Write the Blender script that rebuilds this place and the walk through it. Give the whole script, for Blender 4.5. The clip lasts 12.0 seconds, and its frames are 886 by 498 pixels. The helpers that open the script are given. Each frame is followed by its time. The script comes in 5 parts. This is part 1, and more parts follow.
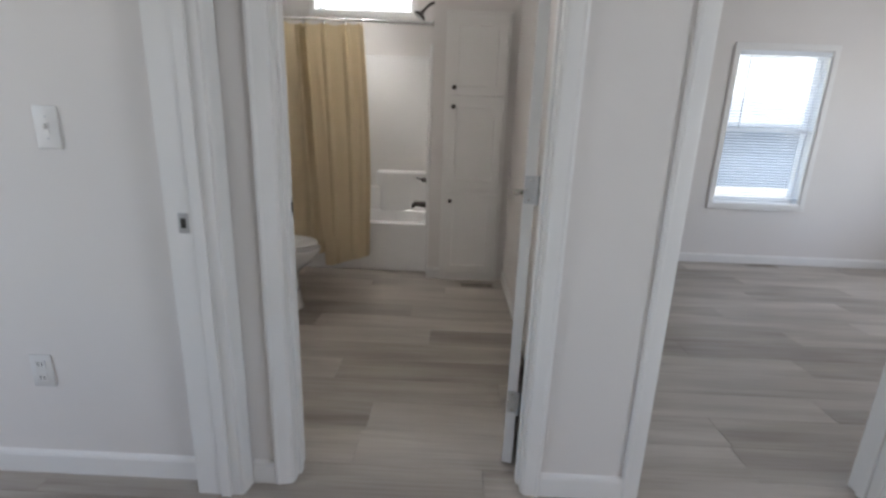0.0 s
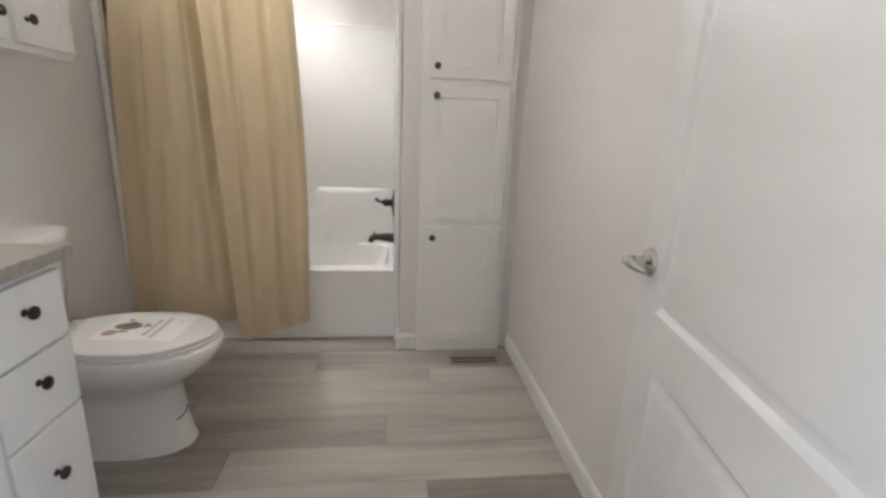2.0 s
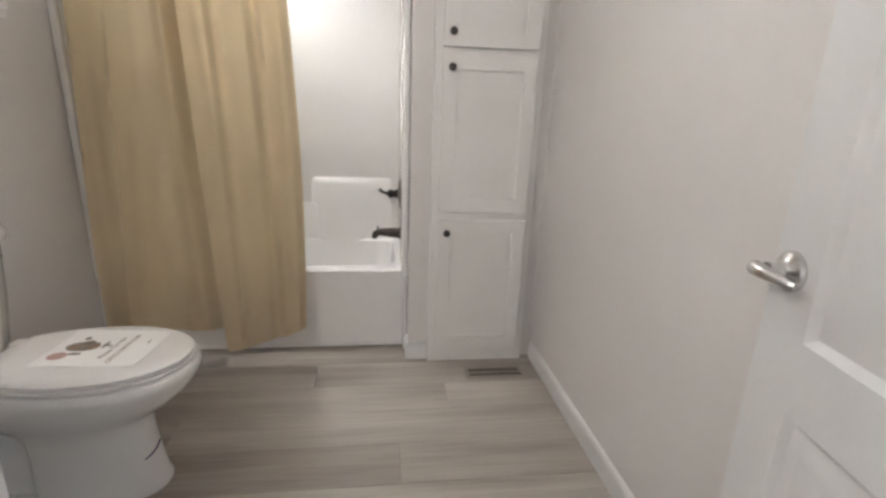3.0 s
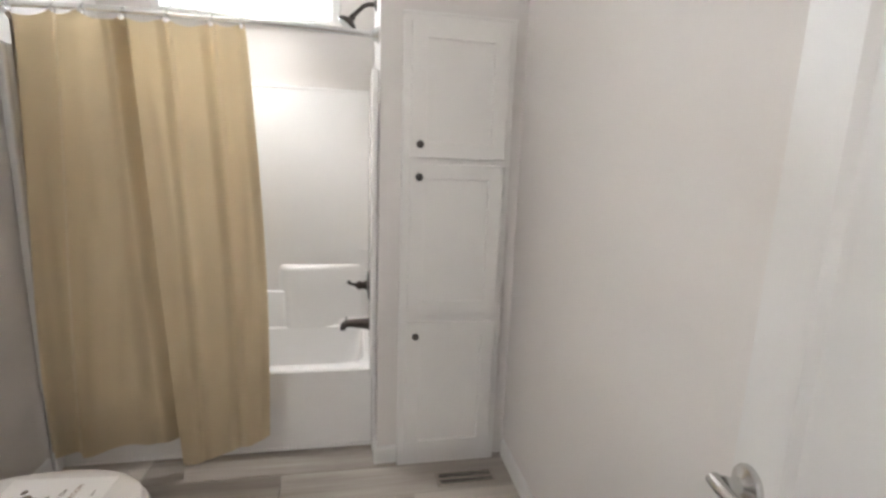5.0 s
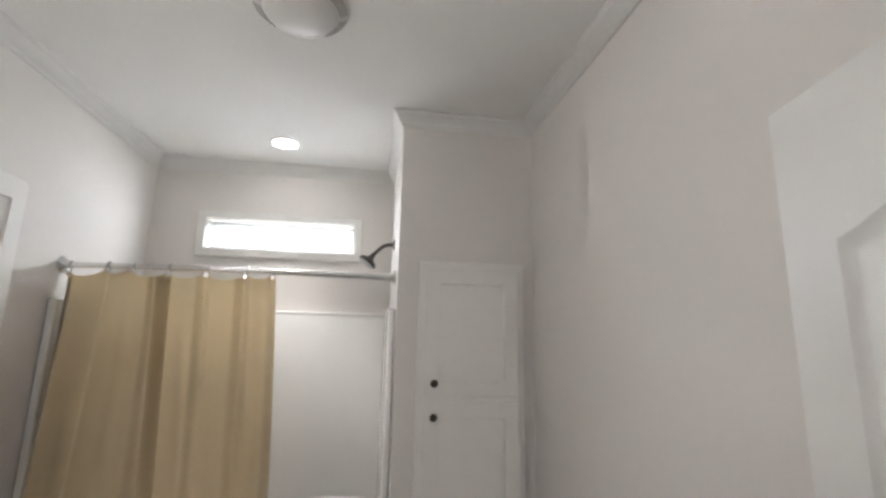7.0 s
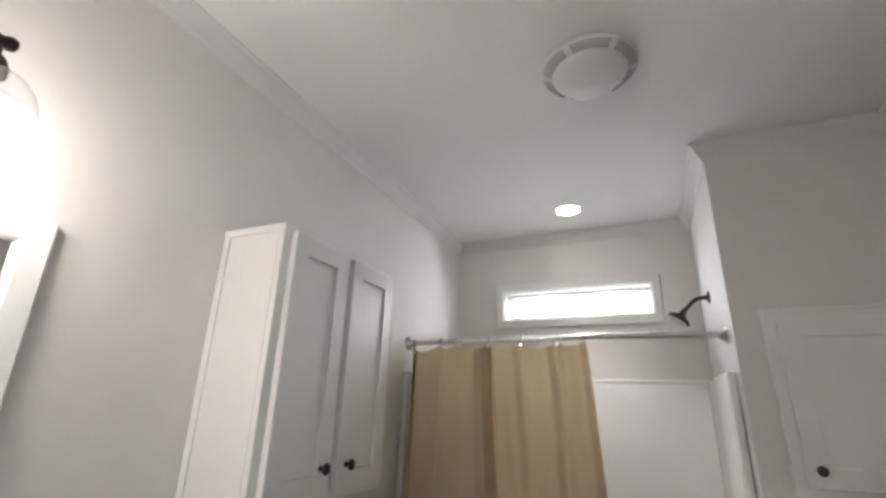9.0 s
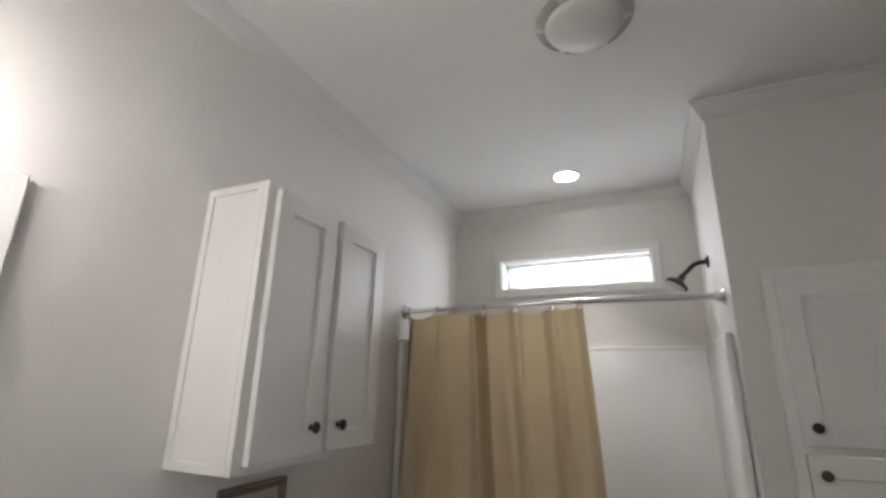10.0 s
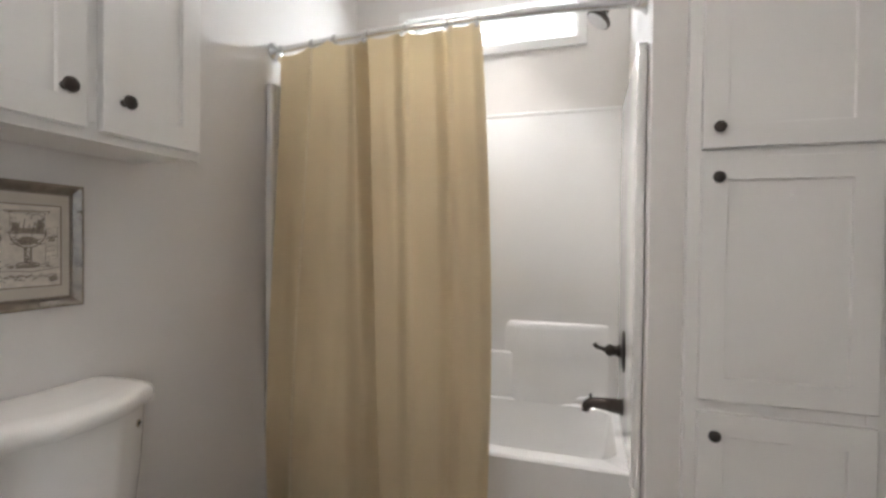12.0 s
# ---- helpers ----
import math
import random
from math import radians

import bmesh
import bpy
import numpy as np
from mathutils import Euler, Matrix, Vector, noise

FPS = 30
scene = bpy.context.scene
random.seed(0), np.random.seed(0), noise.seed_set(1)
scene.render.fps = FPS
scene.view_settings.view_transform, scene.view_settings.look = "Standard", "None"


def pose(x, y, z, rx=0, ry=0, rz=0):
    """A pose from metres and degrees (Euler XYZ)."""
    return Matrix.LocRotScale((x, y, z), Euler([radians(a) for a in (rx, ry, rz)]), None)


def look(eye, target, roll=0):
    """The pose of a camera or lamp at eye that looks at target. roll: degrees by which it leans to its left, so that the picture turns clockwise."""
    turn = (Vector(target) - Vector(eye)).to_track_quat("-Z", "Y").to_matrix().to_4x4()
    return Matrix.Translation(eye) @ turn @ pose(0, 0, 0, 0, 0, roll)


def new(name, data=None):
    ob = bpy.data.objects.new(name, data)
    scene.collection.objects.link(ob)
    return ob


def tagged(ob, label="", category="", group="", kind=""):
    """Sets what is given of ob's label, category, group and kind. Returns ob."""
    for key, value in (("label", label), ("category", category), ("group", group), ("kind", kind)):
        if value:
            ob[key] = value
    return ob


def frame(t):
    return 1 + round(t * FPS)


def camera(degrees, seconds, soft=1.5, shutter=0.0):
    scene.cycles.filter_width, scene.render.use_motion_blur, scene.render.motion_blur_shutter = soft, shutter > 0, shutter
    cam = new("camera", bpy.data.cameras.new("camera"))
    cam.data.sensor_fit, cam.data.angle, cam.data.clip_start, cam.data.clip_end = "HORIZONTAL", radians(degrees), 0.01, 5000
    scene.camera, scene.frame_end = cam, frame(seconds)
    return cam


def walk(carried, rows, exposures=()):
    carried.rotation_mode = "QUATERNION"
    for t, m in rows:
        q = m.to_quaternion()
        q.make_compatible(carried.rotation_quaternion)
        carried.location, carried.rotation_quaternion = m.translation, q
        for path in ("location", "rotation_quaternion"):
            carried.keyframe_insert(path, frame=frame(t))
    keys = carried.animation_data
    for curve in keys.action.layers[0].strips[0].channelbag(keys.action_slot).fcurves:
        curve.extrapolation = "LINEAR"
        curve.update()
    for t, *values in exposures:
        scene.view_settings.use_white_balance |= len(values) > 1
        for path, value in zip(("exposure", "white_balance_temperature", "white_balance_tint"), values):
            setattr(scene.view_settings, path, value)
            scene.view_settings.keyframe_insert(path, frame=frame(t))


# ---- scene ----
cam = camera(87.9, 12.0, soft=2.8)
METRES, EYE, TILT, LEAN, TURN = 3.34, 1.211, 0.0, 0.0, 0.9
ROWS = [
    (0.0, 0.0, 0.0, 0.0, 0.54, -15.01, -2.02),
    (0.5, -0.0185, 0.1023, -0.0045, -1.49, -14.82, -2.07),
    (1.0, -0.037, 0.1983, -0.0042, -4.14, -14.51, -2.29),
    (1.5, -0.0488, 0.2875, -0.005, -6.0, -14.4, -2.26),
    (2.0, -0.066, 0.3716, -0.0054, -7.33, -14.55, -2.23),
    (2.5, -0.0806, 0.4448, -0.0242, -7.67, -15.47, -2.07),
    (4.5, -0.0739, 0.4824, 0.0167, -9.67, -14.11, -1.97),
    (5.0, -0.0714, 0.4859, 0.059, -11.12, -10.5, -2.0),
    (5.5, -0.0728, 0.4832, 0.0875, -12.38, -5.51, -2.04),
    (6.0, -0.0736, 0.4801, 0.1158, -12.75, 0.82, -1.94),
    (6.5, -0.0753, 0.4696, 0.1383, -12.02, 6.76, -1.62),
    (8.5, -0.116, 0.516, 0.1297, 11.85, 17.74, -0.88),
    (9.0, -0.1352, 0.4896, 0.1297, 22.47, 18.84, -1.57),
    (9.5, -0.1299, 0.4882, 0.1215, 24.42, 18.1, -1.46),
    (10.0, -0.1288, 0.5078, 0.1138, 23.09, 16.41, -1.11),
    (10.5, -0.1131, 0.5284, 0.0967, 19.69, 12.75, -0.5),
    (11.0, -0.0956, 0.5506, 0.0644, 17.17, 9.55, -0.34),
    (11.5, -0.0757, 0.5741, 0.0308, 16.14, 4.26, -0.33),
    (12.0, -0.0951, 0.641, -0.0129, 16.53, -0.86, -0.6),
]
walk(cam, [(t, pose(0, 0, EYE, TILT, LEAN, TURN) @ pose(METRES * x, METRES * y, METRES * z, 90 + pitch, roll, yaw)) for t, x, y, z, yaw, pitch, roll in ROWS],
     exposures=[(0.0, 2.0), (1.0, 2.38), (1.5, 2.53), (2.0, 2.82), (2.5, 2.9), (4.5, 2.98), (5.0, 2.87), (5.5, 2.6), (6.5, 2.3), (8.5, 2.07), (9.0, 1.88), (9.5, 1.7), (10.5, 1.76), (11.0, 2.05), (11.5, 2.35), (12.0, 2.66)])

# ---- light: sky, sun, daylight in the windows ----
world = bpy.data.worlds.new("sky")
scene.world = world
world.use_nodes = True
wn = world.node_tree.nodes
sky = wn.new("ShaderNodeTexSky")
sky.sky_type, sky.sun_disc = "NISHITA", False
sky.sun_elevation, sky.sun_rotation = radians(70), radians(180)
wn["Background"].inputs["Strength"].default_value = 0.15
world.node_tree.links.new(sky.outputs[0], wn["Background"].inputs["Color"])
sun = new("sun", bpy.data.lights.new("sun", "SUN"))
sun.data.energy, sun.data.angle, sun.data.color = 4.0, radians(0.5), (1.0, 0.95, 0.88)
sun.matrix_world = look((0, -20, 55), (0, 0, 0))


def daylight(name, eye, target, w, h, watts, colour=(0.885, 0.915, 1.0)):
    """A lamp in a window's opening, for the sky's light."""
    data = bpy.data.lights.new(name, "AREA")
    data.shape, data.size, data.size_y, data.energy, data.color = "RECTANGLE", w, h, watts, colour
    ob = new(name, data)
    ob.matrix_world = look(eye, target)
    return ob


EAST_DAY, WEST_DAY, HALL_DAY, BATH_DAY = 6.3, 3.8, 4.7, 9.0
BULB, CAN, CANWATTS = 22.5, 8.0, 10.5
# east, west and hall lamps stand in windows added out of view
daylight("added_daylight_bedroom", (4.63, 2.9, 1.35), (0, 2.9, 1.0), 1.2, 1.3, EAST_DAY)
daylight("added_daylight_west", (-3.02, 0.0, 1.35), (0, 0, 1.0), 1.2, 1.3, WEST_DAY)
daylight("daylight_bath", (-0.85, 4.605, 2.285), (-0.85, 0, 2.285), 0.94, 0.30, BATH_DAY, (0.90, 0.95, 1.0))
daylight("added_daylight_hall", (2.12, -0.4, 1.35), (0, -0.4, 1.0), 1.0, 1.3, HALL_DAY)

# ---- materials ----
def mat(name, col, rough=0.5, metal=0.0, var=0.05, scale=3.0, fine=60.0, bump=0.05, spec=0.5, stretch=(1, 1, 1), sheen=0.0, coat=0.0):
    """A surface with large soft variation of tone and fine grain with relief."""
    m = bpy.data.materials.new(name)
    m.use_nodes = True
    nt = m.node_tree
    b = nt.nodes["Principled BSDF"]
    tc = nt.nodes.new("ShaderNodeNewGeometry")
    mp = nt.nodes.new("ShaderNodeMapping")
    mp.inputs["Scale"].default_value = stretch
    nt.links.new(tc.outputs["Position"], mp.inputs["Vector"])
    big, small = nt.nodes.new("ShaderNodeTexNoise"), nt.nodes.new("ShaderNodeTexNoise")
    big.inputs["Scale"].default_value, big.inputs["Detail"].default_value = scale, 4
    small.inputs["Scale"].default_value, small.inputs["Detail"].default_value = fine, 3
    add = nt.nodes.new("ShaderNodeMath")
    add.operation = "MULTIPLY_ADD"
    add.inputs[1].default_value = 0.35
    for n in (big, small):
        nt.links.new(mp.outputs[0], n.inputs["Vector"])
    nt.links.new(small.outputs["Fac"], add.inputs[0])
    nt.links.new(big.outputs["Fac"], add.inputs[2])
    ramp = nt.nodes.new("ShaderNodeValToRGB")
    ramp.color_ramp.elements[0].position, ramp.color_ramp.elements[1].position = 0.35, 1.0
    ramp.color_ramp.elements[0].color = (*[c * (1 - var) for c in col], 1)
    ramp.color_ramp.elements[1].color = (*[min(1, c * (1 + var)) for c in col], 1)
    nt.links.new(add.outputs[0], ramp.inputs[0])
    nt.links.new(ramp.outputs[0], b.inputs["Base Color"])
    b.inputs["Roughness"].default_value, b.inputs["Metallic"].default_value = rough, metal
    b.inputs["Specular IOR Level"].default_value = spec
    b.inputs["Sheen Weight"].default_value, b.inputs["Coat Weight"].default_value = sheen, coat
    if bump:
        bp = nt.nodes.new("ShaderNodeBump")
        bp.inputs["Strength"].default_value, bp.inputs["Distance"].default_value = bump, 0.004
        nt.links.new(add.outputs[0], bp.inputs["Height"])
        nt.links.new(bp.outputs[0], b.inputs["Normal"])
    return m


def glow(name, col, strength):
    m = bpy.data.materials.new(name)
    m.use_nodes = True
    b = m.node_tree.nodes["Principled BSDF"]
    b.inputs["Base Color"].default_value = (0.8, 0.8, 0.8, 1)
    b.inputs["Emission Color"].default_value, b.inputs["Emission Strength"].default_value = (*col, 1), strength
    return m


def pane_glass(name, tint=(0.97, 0.985, 0.98), gloss=0.25, rough=0.02):
    """Thin clear glass: see-through, with a gloss that grows at grazing angles."""
    m = bpy.data.materials.new(name)
    m.use_nodes = True
    nt = m.node_tree
    nt.nodes.remove(nt.nodes["Principled BSDF"])
    clear, shine, mix, lw, pw = (nt.nodes.new(k) for k in ("ShaderNodeBsdfTransparent", "ShaderNodeBsdfGlossy", "ShaderNodeMixShader", "ShaderNodeLayerWeight", "ShaderNodeMath"))
    clear.inputs["Color"].default_value = (*tint, 1)
    shine.inputs["Roughness"].default_value = rough
    lw.inputs["Blend"].default_value = 0.3
    pw.operation, pw.inputs[1].default_value = "MULTIPLY", gloss
    nt.links.new(lw.outputs["Facing"], pw.inputs[0])
    nt.links.new(pw.outputs[0], mix.inputs[0])
    nt.links.new(clear.outputs[0], mix.inputs[1])
    nt.links.new(shine.outputs[0], mix.inputs[2])
    nt.links.new(mix.outputs[0], nt.nodes["Material Output"].inputs["Surface"])
    return m


def plank_material(name, lift):
    """One of the printed patterns of the floor; lift shifts it darker or lighter."""
    m = bpy.data.materials.new(name)
    m.use_nodes = True
    nt = m.node_tree
    N, L = nt.nodes.new, nt.links.new
    b = nt.nodes["Principled BSDF"]
    geo, info = N("ShaderNodeNewGeometry"), N("ShaderNodeObjectInfo")
    shift = N("ShaderNodeVectorMath")
    shift.operation = "MULTIPLY_ADD"
    shift.inputs[1].default_value = (37.0, 11.0, 5.0)
    L(info.outputs["Random"], shift.inputs[0])
    L(geo.outputs["Position"], shift.inputs[2])
    fac = []
    for sc, det, st, dist in ((1.7, 4, (0.60, 5.0, 1), 0.35), (7.0, 6, (0.40, 13.0, 1), 0.5), (1.3, 2, (1.0, 2.0, 1), 0.0)):
        mp, n = N("ShaderNodeMapping"), N("ShaderNodeTexNoise")
        mp.inputs["Scale"].default_value = st
        n.inputs["Scale"].default_value, n.inputs["Detail"].default_value, n.inputs["Distortion"].default_value = sc, det, dist
        L(shift.outputs[0], mp.inputs["Vector"])
        L(mp.outputs[0], n.inputs["Vector"])
        fac.append(n.outputs["Fac"])
    mix1, mix2, tone = N("ShaderNodeMath"), N("ShaderNodeMath"), N("ShaderNodeMath")
    mix1.operation = mix2.operation = tone.operation = "MULTIPLY_ADD"
    mix1.inputs[1].default_value, mix2.inputs[1].default_value, tone.inputs[1].default_value = 0.42, 0.40, 0.10
    L(fac[1], mix1.inputs[0])
    L(fac[0], mix1.inputs[2])
    L(fac[2], mix2.inputs[0])
    L(mix1.outputs[0], mix2.inputs[2])
    L(info.outputs["Random"], tone.inputs[0])
    L(mix2.outputs[0], tone.inputs[2])
    ramp = N("ShaderNodeValToRGB")
    e = ramp.color_ramp.elements
    e[0].position, e[0].color = 0.0, (0.222, 0.192, 0.164, 1)
    e[1].position, e[1].color = 1.0, (0.540, 0.500, 0.450, 1)
    mid = ramp.color_ramp.elements.new(0.5)
    mid.color = (0.385, 0.347, 0.306, 1)
    span = N("ShaderNodeMapRange")
    span.inputs["From Min"].default_value, span.inputs["From Max"].default_value = 0.60 - lift, 1.34 - lift
    L(tone.outputs[0], span.inputs["Value"])
    L(span.outputs[0], ramp.inputs[0])
    L(ramp.outputs[0], b.inputs["Base Color"])
    b.inputs["Roughness"].default_value, b.inputs["Specular IOR Level"].default_value = 0.42, 0.4
    bp = N("ShaderNodeBump")
    bp.inputs["Strength"].default_value, bp.inputs["Distance"].default_value = 0.12, 0.002
    L(fac[1], bp.inputs["Height"])
    L(bp.outputs[0], b.inputs["Normal"])
    return m


def wood_material(name, dark, light, along=(1, 12, 1), scale=6.0, rough=0.55):
    m = mat(name, light, rough, var=0.1, scale=scale, fine=40, bump=0.15, stretch=along)
    for n in m.node_tree.nodes:
        if n.type == "VALTORGB":
            n.color_ramp.elements[0].color, n.color_ramp.elements[1].color = (*dark, 1), (*light, 1)
    return m


WALL = mat("wall_paint_greige", (0.735, 0.706, 0.683), 0.75, var=0.025, scale=1.6, fine=260, bump=0.10, spec=0.3)
CEIL = mat("ceiling_paint_white", (0.83, 0.822, 0.81), 0.85, var=0.02, scale=1.2, fine=180, bump=0.25, spec=0.2)
TRIM = mat("trim_paint_white", (0.785, 0.775, 0.76), 0.5, var=0.02, scale=5, fine=120, bump=0.02, spec=0.3)
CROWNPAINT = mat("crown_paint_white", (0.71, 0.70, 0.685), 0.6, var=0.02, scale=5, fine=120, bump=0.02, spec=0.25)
CABINET = mat("cabinet_paint_white", (0.81, 0.793, 0.772), 0.36, var=0.02, scale=4, fine=150, bump=0.02)
DOORPAINT = mat("door_paint_white", (0.71, 0.70, 0.688), 0.42, var=0.02, scale=3, fine=200, bump=0.05)
ACRYLIC = mat("tub_acrylic_white", (0.86, 0.85, 0.84), 0.17, var=0.012, scale=3, fine=20, bump=0.006, coat=0.4)
PORCELAIN = mat("porcelain_white", (0.80, 0.778, 0.755), 0.10, var=0.012, scale=4, fine=30, bump=0.004, coat=0.3)
PLASTIC = mat("plastic_white", (0.72, 0.71, 0.695), 0.45, var=0.02, scale=6, fine=80, bump=0.01)
SEAT = mat("toilet_seat_white", (0.78, 0.755, 0.73), 0.36, var=0.012, scale=6, fine=50, bump=0.004)
BRONZE = mat("oil_rubbed_bronze", (0.060, 0.050, 0.045), 0.36, 0.8, var=0.25, scale=30, fine=200, bump=0.04)
NICKEL = mat("brushed_nickel", (0.62, 0.61, 0.59), 0.26, 1.0, var=0.06, scale=30, fine=300, bump=0.03)
STEEL = mat("hinge_steel", (0.52, 0.53, 0.54), 0.40, 0.9, var=0.08, scale=40, fine=300, bump=0.04)
CHROME = mat("chrome", (0.74, 0.74, 0.73), 0.20, 1.0, var=0.03, scale=20, fine=200, bump=0.0)
# near-black; on latch holes, ducts and outlet slots it paints the shade inside
DARK = mat("dark_recess", (0.03, 0.03, 0.028), 0.8, var=0.2, scale=30, fine=100, bump=0.1)
CURTAIN = mat("curtain_tan_polyester", (0.710, 0.600, 0.425), 0.60, var=0.05, scale=4, fine=420, bump=0.10, spec=0.35, sheen=0.25)
COUNTER = mat("counter_laminate_taupe", (0.34, 0.31, 0.275), 0.35, var=0.35, scale=22, fine=160, bump=0.03, stretch=(1, 2.5, 1))
def let_through(m, col, share):
    """Lets a thin sheet pass part of the light behind it."""
    nt = m.node_tree
    thin, blend = nt.nodes.new("ShaderNodeBsdfTranslucent"), nt.nodes.new("ShaderNodeMixShader")
    thin.inputs["Color"].default_value, blend.inputs[0].default_value = (*col, 1), share
    nt.links.new(nt.nodes["Principled BSDF"].outputs[0], blend.inputs[1])
    nt.links.new(thin.outputs[0], blend.inputs[2])
    nt.links.new(blend.outputs[0], nt.nodes["Material Output"].inputs["Surface"])


let_through(CURTAIN, (0.62, 0.53, 0.38), 0.13)
FRAMEWOOD = wood_material("weathered_frame_wood", (0.15, 0.118, 0.088), (0.31, 0.26, 0.205), (2, 2, 2), 18.0, 0.24)
MATBOARD = mat("picture_mat", (0.50, 0.455, 0.395), 0.85, var=0.04, scale=20, fine=300, bump=0.05)
PAPER = mat("paper_white", (0.90, 0.88, 0.855), 0.8, var=0.03, scale=8, fine=120, bump=0.0)
PRINT = mat("print_sepia", (0.62, 0.565, 0.50), 0.8, var=0.22, scale=40, fine=120, bump=0.02)
INK = mat("ink_sepia", (0.225, 0.185, 0.15), 0.8, var=0.4, scale=60, fine=200, bump=0.0)
WASH = mat("ink_wash_olive", (0.30, 0.262, 0.205), 0.8, var=0.35, scale=70, fine=200, bump=0.0)
INKPINK = mat("ink_dusty_pink", (0.52, 0.33, 0.29), 0.8, var=0.2, scale=60, fine=200, bump=0.0)
INKRED = mat("ink_brown", (0.30, 0.20, 0.14), 0.8, var=0.3, scale=60, fine=200, bump=0.0)
INKBLUE = mat("marker_violet", (0.05, 0.04, 0.12), 0.6, var=0.2, scale=60, fine=200, bump=0.0)
REGISTER = mat("register_brown_metal", (0.37, 0.33, 0.28), 0.45, 0.3, var=0.15, scale=30, fine=200, bump=0.05)
VINYL = mat("window_vinyl_white", (0.80, 0.80, 0.80), 0.35, var=0.02, scale=6, fine=80, bump=0.01)
SLAT = mat("blind_slat_white", (0.86, 0.865, 0.87), 0.45, var=0.02, scale=6, fine=80, bump=0.01)
# grey that stands in for the shade inside the fan's slots
GRILLE = mat("fan_slot_shade", (0.20, 0.195, 0.19), 0.7, var=0.1, scale=30, fine=100, bump=0.05)
SUBFLOOR = mat("subfloor_brown", (0.12, 0.10, 0.085), 0.8, var=0.1, scale=5, fine=60, bump=0.1)
let_through(SLAT, (0.86, 0.90, 0.96), 0.52)
GROUND = mat("pale_gravel_ground", (0.30, 0.285, 0.25), 0.95, var=0.4, scale=0.4, fine=8, bump=0.6)
SIDING = mat("siding_blue_grey", (0.12, 0.145, 0.185), 0.6, var=0.06, scale=1.0, fine=30, bump=0.05)
ROOFING = mat("shingle_grey", (0.24, 0.25, 0.27), 0.9, var=0.2, scale=3, fine=40, bump=0.3)
GLASS = pane_glass("pane_glass")
SHADE = pane_glass("clear_shade_glass", (0.88, 0.885, 0.885), 0.8, 0.06)
MIRROR = bpy.data.materials.new("mirror_silver")
MIRROR.use_nodes = True
MIRROR.node_tree.nodes["Principled BSDF"].inputs["Base Color"].default_value = (0.86, 0.87, 0.87, 1)
MIRROR.node_tree.nodes["Principled BSDF"].inputs["Metallic"].default_value = 1.0
MIRROR.node_tree.nodes["Principled BSDF"].inputs["Roughness"].default_value = 0.015
BULBGLOW = glow("bulb_glow", (1.0, 0.95, 0.920), BULB)
CANGLOW = glow("can_light_glow", (1.0, 0.98, 0.965), CAN)
PLANKS = [plank_material("vinyl_plank_dark", -0.09), plank_material("vinyl_plank_mid", 0.02), plank_material("vinyl_plank_light", 0.10)]


# ---- mesh helpers ----
def basis(o, u, v, w):
    """A frame with its origin and three axes in the world."""
    m = Matrix.Identity(4)
    for i, a in enumerate((u, v, w, o)):
        for k in range(3):
            m[k][i] = a[k]
    return m


I4 = Matrix.Identity(4)


def thing(name, base, label, category, group="", kind=""):
    ob = new(name)
    ob.empty_display_size = 0.05
    ob.location = base
    return tagged(ob, label, category, group, kind)


def part(name, bm, material, parent=None, label="", smooth=False, shadow=True):
    """Links a bmesh, built in world metres, as one mesh object under its parent."""
    bmesh.ops.recalc_face_normals(bm, faces=bm.faces)
    me = bpy.data.meshes.new(name)
    bm.to_mesh(me)
    bm.free()
    me.materials.append(material)
    if smooth:
        me.polygons.foreach_set("use_smooth", [True] * len(me.polygons))
        me.set_sharp_from_angle(angle=radians(38))
    ob = new(name, me)
    if parent is not None:
        ob.parent = parent
        if parent.type == "EMPTY":
            ob.matrix_parent_inverse = Matrix.Translation(-Vector(parent.location))
    if label:
        ob["label"] = label
    ob.visible_shadow = shadow
    return ob


def solo(name, bm, material, label, category, kind="", smooth=False, group=""):
    return tagged(part(name, bm, material, smooth=smooth), label, category, group, kind)


def box(bm, lo, hi, m=I4, bevel=0.0, seg=2):
    lo, hi = Vector(lo), Vector(hi)
    vs = bmesh.ops.create_cube(bm, size=1.0)["verts"]
    for v in vs:
        v.co = Vector((lo[k] + (v.co[k] + 0.5) * (hi[k] - lo[k]) for k in range(3)))
    if bevel:
        es = list({e for v in vs for e in v.link_edges})
        vs = list({v for f in bmesh.ops.bevel(bm, geom=es, offset=bevel, segments=seg, profile=0.5, affect="EDGES")["faces"] for v in f.verts})
    for v in vs:
        v.co = m @ v.co
    return bm


def boxes(*pairs, m=I4, bevel=0.0):
    bm = bmesh.new()
    for lo, hi in pairs:
        box(bm, lo, hi, m, bevel)
    return bm


def loft(bm, loops, cap0=True, cap1=True, closed=True):
    rings = [[bm.verts.new(p) for p in loop] for loop in loops]
    n = len(rings[0])
    for a, b in zip(rings, rings[1:]):
        for i in range(n if closed else n - 1):
            bm.faces.new((a[i], a[(i + 1) % n], b[(i + 1) % n], b[i]))
    if cap0:
        bm.faces.new(rings[0])
    if cap1:
        bm.faces.new(rings[-1])
    return bm


def lathe(bm, profile, m=I4, n=28):
    """Turns (radius, height) points round the frame's third axis."""
    loops = [[m @ Vector((max(r, 1e-4) * math.cos(2 * math.pi * i / n), max(r, 1e-4) * math.sin(2 * math.pi * i / n), h)) for i in range(n)] for r, h in profile]
    return loft(bm, loops)


